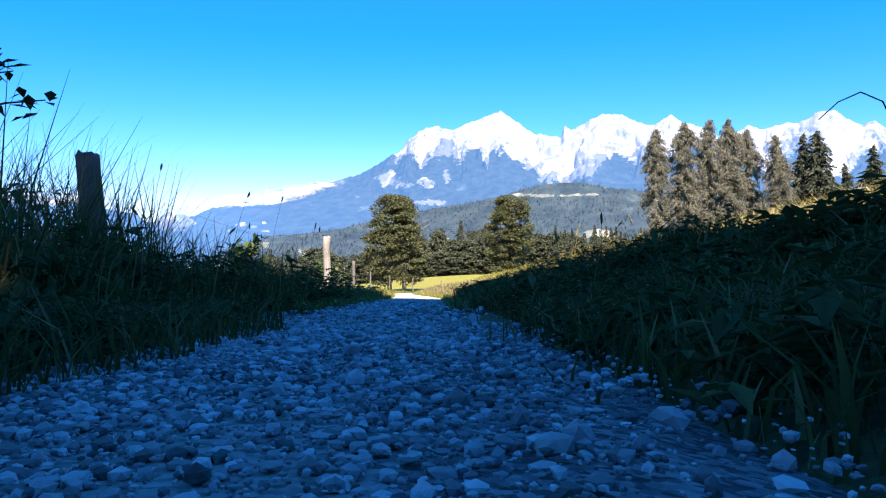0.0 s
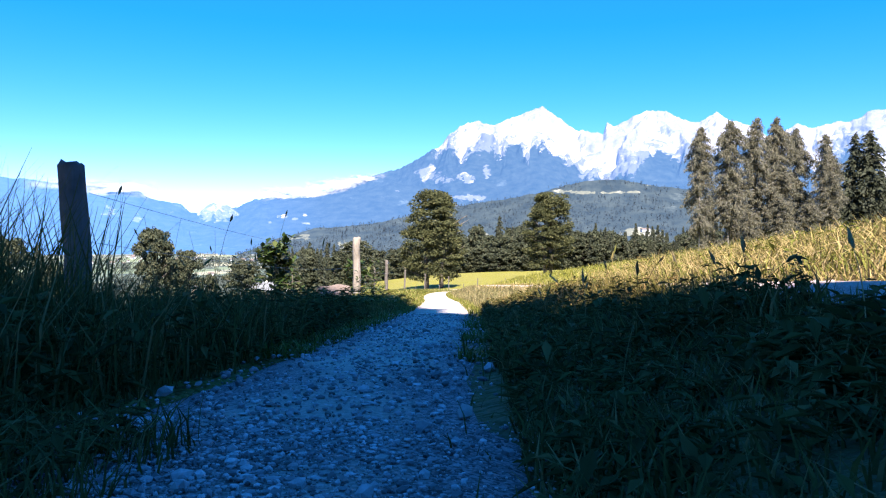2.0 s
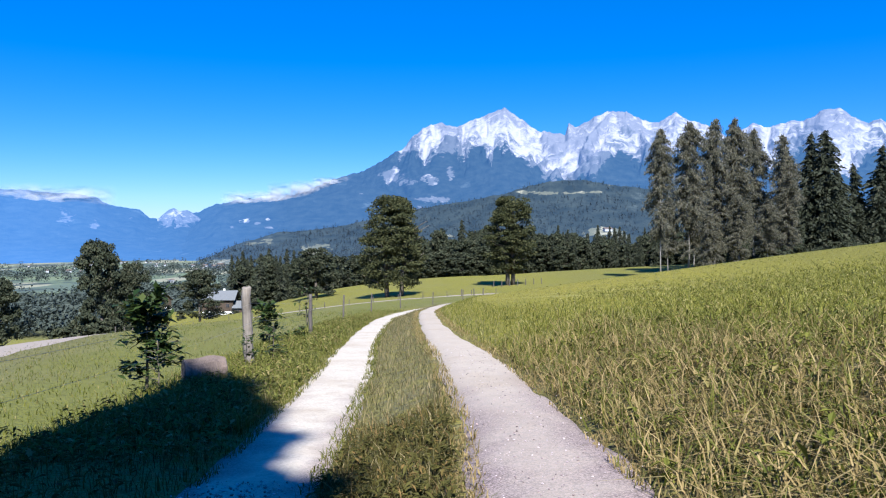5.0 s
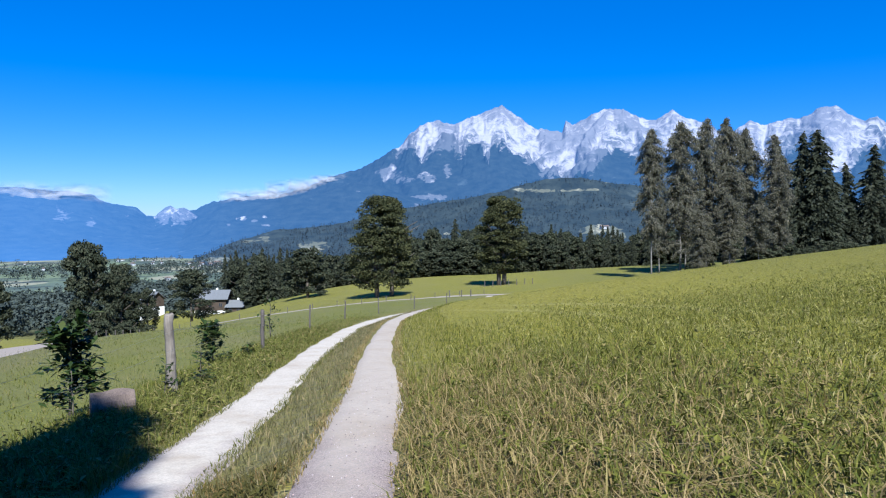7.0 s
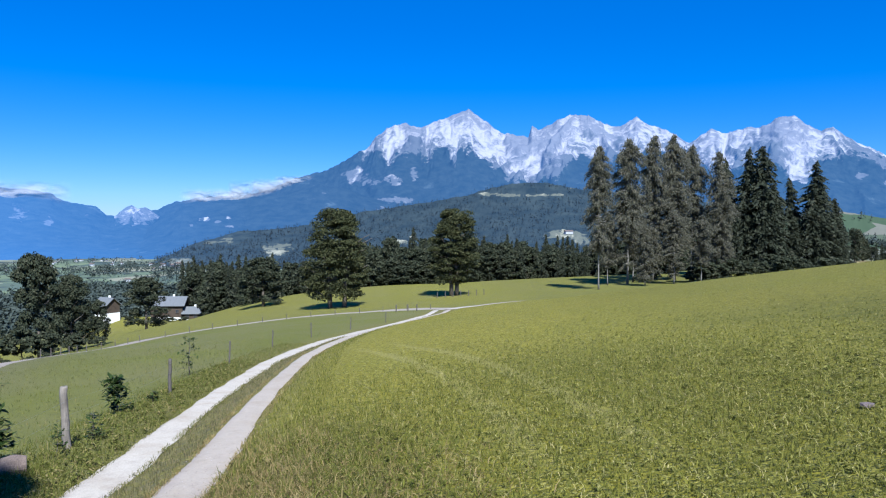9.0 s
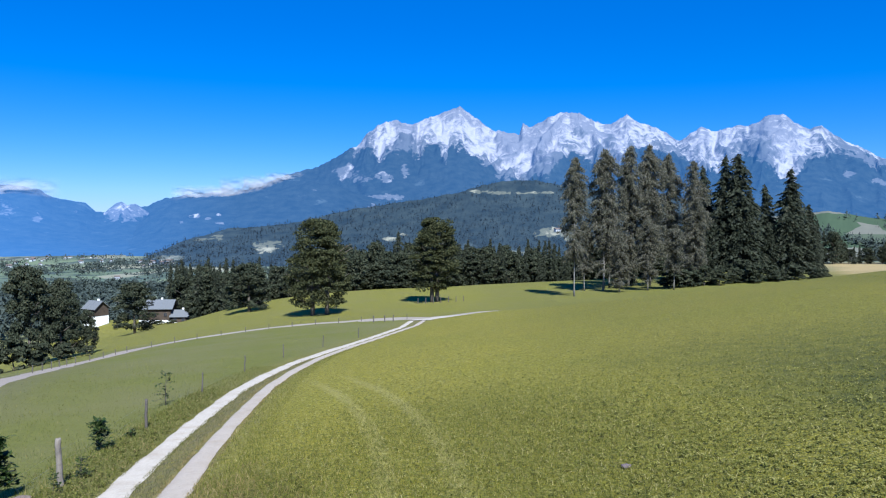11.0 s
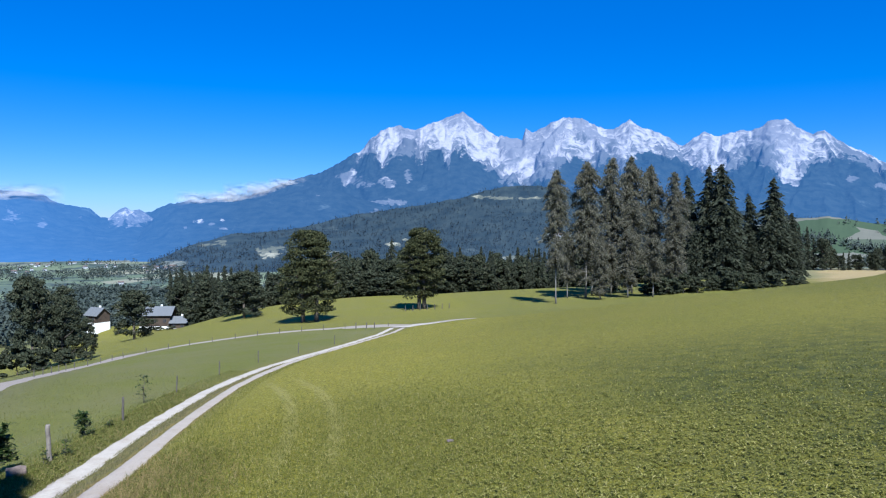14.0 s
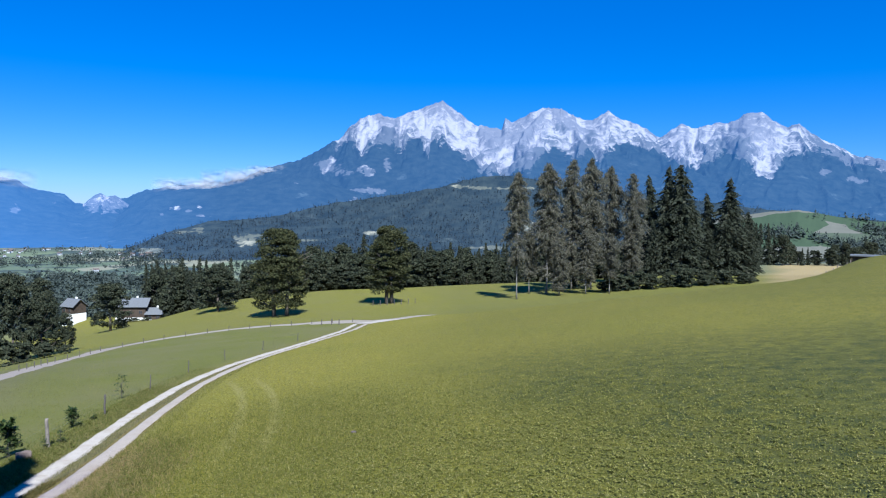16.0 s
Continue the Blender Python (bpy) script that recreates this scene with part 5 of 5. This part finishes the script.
def loose_gravel(name, seed, n, rut, half, y_lo, y_hi, lo, hi, label, y_pow=1.0):
    r = np.random.default_rng(seed)
    y = y_lo + (y_hi - y_lo) * r.random(n) ** y_pow
    u = rut + half * (r.random(n) + r.random(n) - 1) * 1.15
    x = road_x(y) + u
    s = lo * (hi / lo) ** (r.random(n) ** 2.0)
    z = ground_z(x, y) + .003 + s * .02
    a = r.random(n) * 6.3
    pv, pf, off = [], [], 0
    for k in range(8):
        i = np.arange(k, n, 8)
        v0, f0 = shapes[k]
        ca, sa = np.cos(a[i])[:, None], np.sin(a[i])[:, None]
        vx = v0[None, :, 0] * ca - v0[None, :, 1] * sa
        vy = v0[None, :, 0] * sa + v0[None, :, 1] * ca
        v = np.stack([vx, vy, np.repeat(v0[None, :, 2], len(i), 0)], -1) * s[i][:, None, None] + np.stack([x[i], y[i], z[i]], -1)[:, None]
        f = f0[None] + (np.arange(len(i)) * len(v0))[:, None, None] + off
        pv.append(v.reshape(-1, 3))
        pf.append(f.reshape(-1, 3))
        off += len(i) * len(v0)
    me = mesh_from(name, np.concatenate(pv), np.concatenate(pf), M_STONE)
    ob = tagged(new(name, me), label, kind="stuff")
    return ob


g = loose_gravel("loose_gravel", 201, 19000, RUT_L + .04, .40, .05, 1.9, .0013, .008, "", 1.25)
g.parent = rut_left
g = loose_gravel("loose_gravel", 204, 6500, RUT_L, .38, 1.0, 7.5, .003, .014, "", 1.3)
g.parent = rut_left
g2 = loose_gravel("loose_gravel", 202, 2200, RUT_R, .40, 3.0, 14, .002, .008, "", 1.3)
g2.parent = rut_right
stone_data = [mesh_from("stone", *s, M_STONE) for s in shapes]
sr = np.random.default_rng(203)
for k in range(300):
    y = .12 + 5.2 * sr.random() ** 1.8
    x = float(road_x(y)) + RUT_L + .42 * (2 * sr.random() - 1)
    s = .005 + .017 * sr.random() ** 2.6 * (1 if y > .6 else .65) * (1 + .12 * y)
    ob = new("stone", stone_data[k % 8])
    ob.parent = rut_left
    ob.matrix_world = Matrix.Translation((x, y, gz(x, y) + .005 + s * .05)) @ Euler((sr.normal() * .2, sr.normal() * .2, sr.random() * 6.3)).to_matrix().to_4x4() @ Matrix.Diagonal((s, s, s, 1))


# ---- seed stalks and a seedling in the verge ----
def stalks(name, seed, n, area, hgt, label):
    r = np.random.default_rng(seed)
    x, y = scatter(r, n, *area)
    pieces = []
    for k in range(len(x)):
        h = hgt[0] + (hgt[1] - hgt[0]) * r.random()
        a = r.random() * 6.3
        t = np.linspace(0, 1, 8)
        d = h * (.12 + .5 * r.random() ** 2)
        p = np.stack([x[k] + np.cos(a) * d * t ** 2, y[k] + np.sin(a) * d * t ** 2, gz(x[k], y[k]) + h * (t - .25 * (d / h) * t ** 3)], -1)
        pieces.append(tube(p, np.linspace(.0016, .0007, 8), 4, 0, 1, False))
        if r.random() < .75:
            e, dr = p[-1], unit(p[-1] - p[-2])
            q = e + dr * np.linspace(0, .035 + .03 * r.random(), 6)[:, None]
            pieces.append(tube(q, [.0015, .004, .005, .0045, .003, .001], 5, .5, k))
    v, f = merge(pieces)
    me = mesh_from(name, v, f, M_DRYGRASS)
    return tagged(new(name, me), label, "grass", kind="stuff")


stalks("seed_stalks", 301, 60, (-2.7, -1.35, 1.2, 6), (.35, .68), "thin dark grass stalks with seed heads in the verge")
stalks("seed_stalks", 302, 30, (-.1, .45, 1.6, 5), (.14, .28), "thin bent grass stalks on the median")
arch = np.array([(.77, 1.2, .02), (.755, 1.19, .12), (.73, 1.17, .21), (.69, 1.16, .277), (.65, 1.15, .29), (.615, 1.15, .275), (.585, 1.15, .248)])
tagged(new("grass_stalk", mesh_from("grass_stalk", *tube(arch, [.0016, .0015, .0014, .0013, .0012, .001, .0008], 5), M_HERB, True)), "single dark arching grass stalk over the median", "grass")
sapling(-1.55, 2.3, 1.0, .95, 41, "dark ash seedling with small paired leaves", .03, 420)


# ---- hut and stakes beyond the field ----
def field_hut(x, y):
    root = empty("field_hut", Matrix.Translation((x, y, gz(x, y) - .2)) @ Matrix.Rotation(radians(-35), 4, "Z"), "low dark timber hut with a flat overhanging roof", "hut")
    part("wall", box_bm(6.0, 4.0, 2.6, .02, (0, 0, 1.3)), M_TIMBER, root)
    part("roof", box_bm(7.4, 5.4, .3, .03, (0, 0, 2.8)), M_ROOF, root)
    # no opening: a flat dark slab stands for the shade inside
    part("doorway", box_bm(1.6, .12, 2.0, .01, (-.6, -2.05, 1.0)), M_GLASS, root, "dark slab painted as the shade of an open doorway")
    for sx in (-1, 1):
        part("roof_post", box_bm(.18, .18, 2.65, .02, (sx * 3.3, -2.4, 1.32)), M_TIMBER, root)
    return root


field_hut(117.5, 136.0)
for k in range(9):
    fence_post(99.6 + .8 * k, 126 - .1 * k, 1.5 + .3 * (k % 3), .16, 131 + k, M_POST, "pale rough stake of the stake fence by the hut", (.04 * (k % 3 - 1), .05 * (k % 2)), True, "stake fence")


# ---- valley: woods and villages ----
def valley_woods():
    r = np.random.default_rng(401)
    n = 9000
    az = np.radians(-36 + 40 * r.random(n))
    d = 290 * (2300 / 290) ** r.random(n)
    x, y = d * np.sin(az), d * np.cos(az)
    keep = fbm(x / 110, y / 240, 4, 51) + .22 * (r.random(n) - .5) > .585 + .03 * (d < 1500)
    x, y, d = x[keep], y[keep], d[keep]
    z = ground_z(x, y)
    s = 3.6 + 3.0 * r.random(len(x)) + d / 900
    c = np.stack([x, y, z + s * .8], -1)
    near = d < 620
    return merge([leaf_cloud(c[~near], s[~near], 16, 2.1, r, 1.25), leaf_cloud(c[near], s[near], 48, .9, r, 1.25)])


def hill_woods(hill, seed, n, height, thick, sparse, window):
    """Small pointed trees on a far hill: fans of sprays round a stem."""
    r = np.random.default_rng(seed)
    co = np.empty(len(hill.data.vertices) * 3)
    hill.data.vertices.foreach_get("co", co)
    co = co.reshape(-1, 3)
    clear = np.empty(len(co), np.float32)
    hill.data.attributes["rock"].data.foreach_get("value", clear)
    az, far = np.degrees(np.arctan2(co[:, 0], co[:, 1])), np.hypot(co[:, 0], co[:, 1])
    grove = fbm(co[:, 0] / 70, co[:, 1] / 70, 3, seed)
    co = co[(clear < .2) & (grove > sparse) & (az > window[0]) & (az < window[1]) & (far < window[2])]
    c = co[r.integers(0, len(co), n)] + r.normal(size=(n, 3)) * [6, 6, .3]
    h = height * (.6 + .7 * r.random(n))
    m = 10
    t = r.random((n, m))
    a = r.random((n, m)) * 6.3
    q = thick * h[:, None] * (1 - t) ** .8
    out = np.stack([np.cos(a), np.sin(a), 0 * a], -1)
    p = c[:, None] + np.stack([0 * t, 0 * t, h[:, None] * (t * .9 + .02)], -1)
    side = np.stack([-np.sin(a), np.cos(a), 0 * a], -1)
    up = np.array([0, 0, 1.0])
    q3, h3 = q[..., None], h[:, None, None]
    v = np.stack([p + up * h3 * .12, p + out * q3 * .7 + side * q3 * .5, p + out * q3 * 1.2 - up * h3 * .06, p + out * q3 * .7 - side * q3 * .5], 2).reshape(-1, 3)
    i = np.arange(n * m)[:, None] * 4
    return v, np.concatenate([i + [0, 1, 2], i + [0, 2, 3]], 0)


# the blue in these base colours stands for haze in front of the hill
M_HILLWOOD = plant_material("haze_tinted_hill_conifers", (.022, .033, .046), (.034, .047, .060), (.046, .058, .066), .15, .05)
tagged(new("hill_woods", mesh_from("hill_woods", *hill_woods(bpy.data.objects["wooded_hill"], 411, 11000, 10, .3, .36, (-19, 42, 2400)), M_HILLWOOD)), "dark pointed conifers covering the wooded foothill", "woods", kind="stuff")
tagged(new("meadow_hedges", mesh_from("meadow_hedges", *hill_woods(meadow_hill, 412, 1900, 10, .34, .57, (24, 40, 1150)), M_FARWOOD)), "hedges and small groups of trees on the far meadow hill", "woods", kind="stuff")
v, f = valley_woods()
tagged(new("valley_woods", mesh_from("valley_woods", v, f, M_FARWOOD)), "dark belts of trees across the valley floor, blue-green with painted haze", "woods", kind="stuff")


def village_house(x, y, turn, s):
    root = empty("village_house", Matrix.Translation((x, y, gz(x, y) - .3)) @ Matrix.Rotation(turn, 4, "Z") @ Matrix.Scale(s, 4), "small white house with a pitched roof in the valley", "house", "valley village")
    part("wall", box_bm(12, 9, 6.5, .05, (0, 0, 3.2)), M_VILLAGE, root)
    bm = bmesh.new()
    w, q = 6.8, 5.4
    a = [bm.verts.new(p) for p in ((-w, -q, 6.3), (w, -q, 6.3), (w, q, 6.3), (-w, q, 6.3), (-w, 0, 9.6), (w, 0, 9.6))]
    for idx in ((0, 1, 5, 4), (2, 3, 4, 5), (0, 4, 3), (1, 2, 5), (3, 2, 1, 0)):
        bm.faces.new([a[i] for i in idx])
    part("roof", bm, M_TILE, root)
    return root


vr = np.random.default_rng(402)
first_house = village_house(-570, 1860, .3, 1.2)
for k in range(56):
    caz, cd, sa, sd = [(-17.2, 1950, 1.6, 150), (-24.4, 2250, 2.6, 120), (-20.5, 2200, 3.5, 160), (-14, 2050, 1.5, 100), (-21, 1200, 3, 200), (-27.5, 1900, 2, 200)][(0, 0, 1, 1, 2, 3, 4, 5)[k % 8]]
    t, d = radians(caz + vr.normal() * sa * .5), cd + vr.normal() * sd * .6
    x, y = d * math.sin(t), d * math.cos(t)
    copy_thing(first_house, Matrix.Translation((x, y, gz(x, y) - .3)) @ Matrix.Rotation(vr.random() * 3, 4, "Z") @ Matrix.Scale(.4 + .35 * vr.random(), 4))


# a farm on the clearing of the wooded hill
hill = bpy.data.objects["wooded_hill"].data
spot = min((v.co for v in hill.vertices), key=lambda c: abs(math.degrees(math.atan2(c.x, c.y)) - 12.3) + 300 * abs(c.z / math.hypot(c.x, c.y) + .0085))
copy_thing(first_house, Matrix.Translation(spot) @ Matrix.Rotation(.25, 4, "Z") @ Matrix.Diagonal((1.5, 1.2, .9, 1)))

# ---- cloud wisps on the ridges ----
def cloud_bank(az, el, dist, wide, high, seed):
    """A fraying bank of thin cloud: three bent layers, one behind the other."""
    pieces, soft = [], []
    t = radians(az)
    a, b = np.meshgrid(np.linspace(-1, 1, 60), np.linspace(-1, 1, 24), indexing="ij")
    for k in range(3):
        o = fbm(a * 3 + k, b * 2, 3, seed + k) - .5
        pieces.append((np.stack([a * wide, k * 40 + o * 60, (b + .5 * o) * high * (1 - .15 * k)], -1).reshape(-1, 3), grid_faces(60, 24)))
        soft.append((np.clip(1 - a * a, 0, 1) * np.clip(1 - b * b, 0, 1) ** 1.3 * .6).ravel())
    v, f = merge(pieces)
    ob = new("cloud_bank", mesh_from("cloud_bank", v, f, M_CLOUD, True, attrs={"soft": np.concatenate(soft)}))
    ob.matrix_world = Matrix.Translation((dist * math.sin(t), dist * math.cos(t), dist * el)) @ Matrix.Rotation(-t, 4, "Z")
    return tagged(ob, "thin white cloud bank lying on a mountain ridge", "cloud", kind="structure")


for args in [(-14.2, .037, 4100, 210, 48, 1), (-11.9, .047, 4100, 130, 62, 2), (-10.2, .050, 4100, 150, 46, 5), (-8.6, .059, 4100, 130, 36, 3), (-28.4, .038, 3650, 280, 60, 4)]:
    cloud_bank(*args)

# ---- a pale stone lying in the field ----
field_stone = new("field_stone", mesh_from("field_stone", np.asarray(shapes[2][0]) * [.13, .12, .085], shapes[2][1], M_STONE))
field_stone.matrix_world = Matrix.Translation((10.7, 10.1, gz(10.7, 10.1) + .05))
tagged(field_stone, "pale grey limestone lump lying in the mown field", "stone")
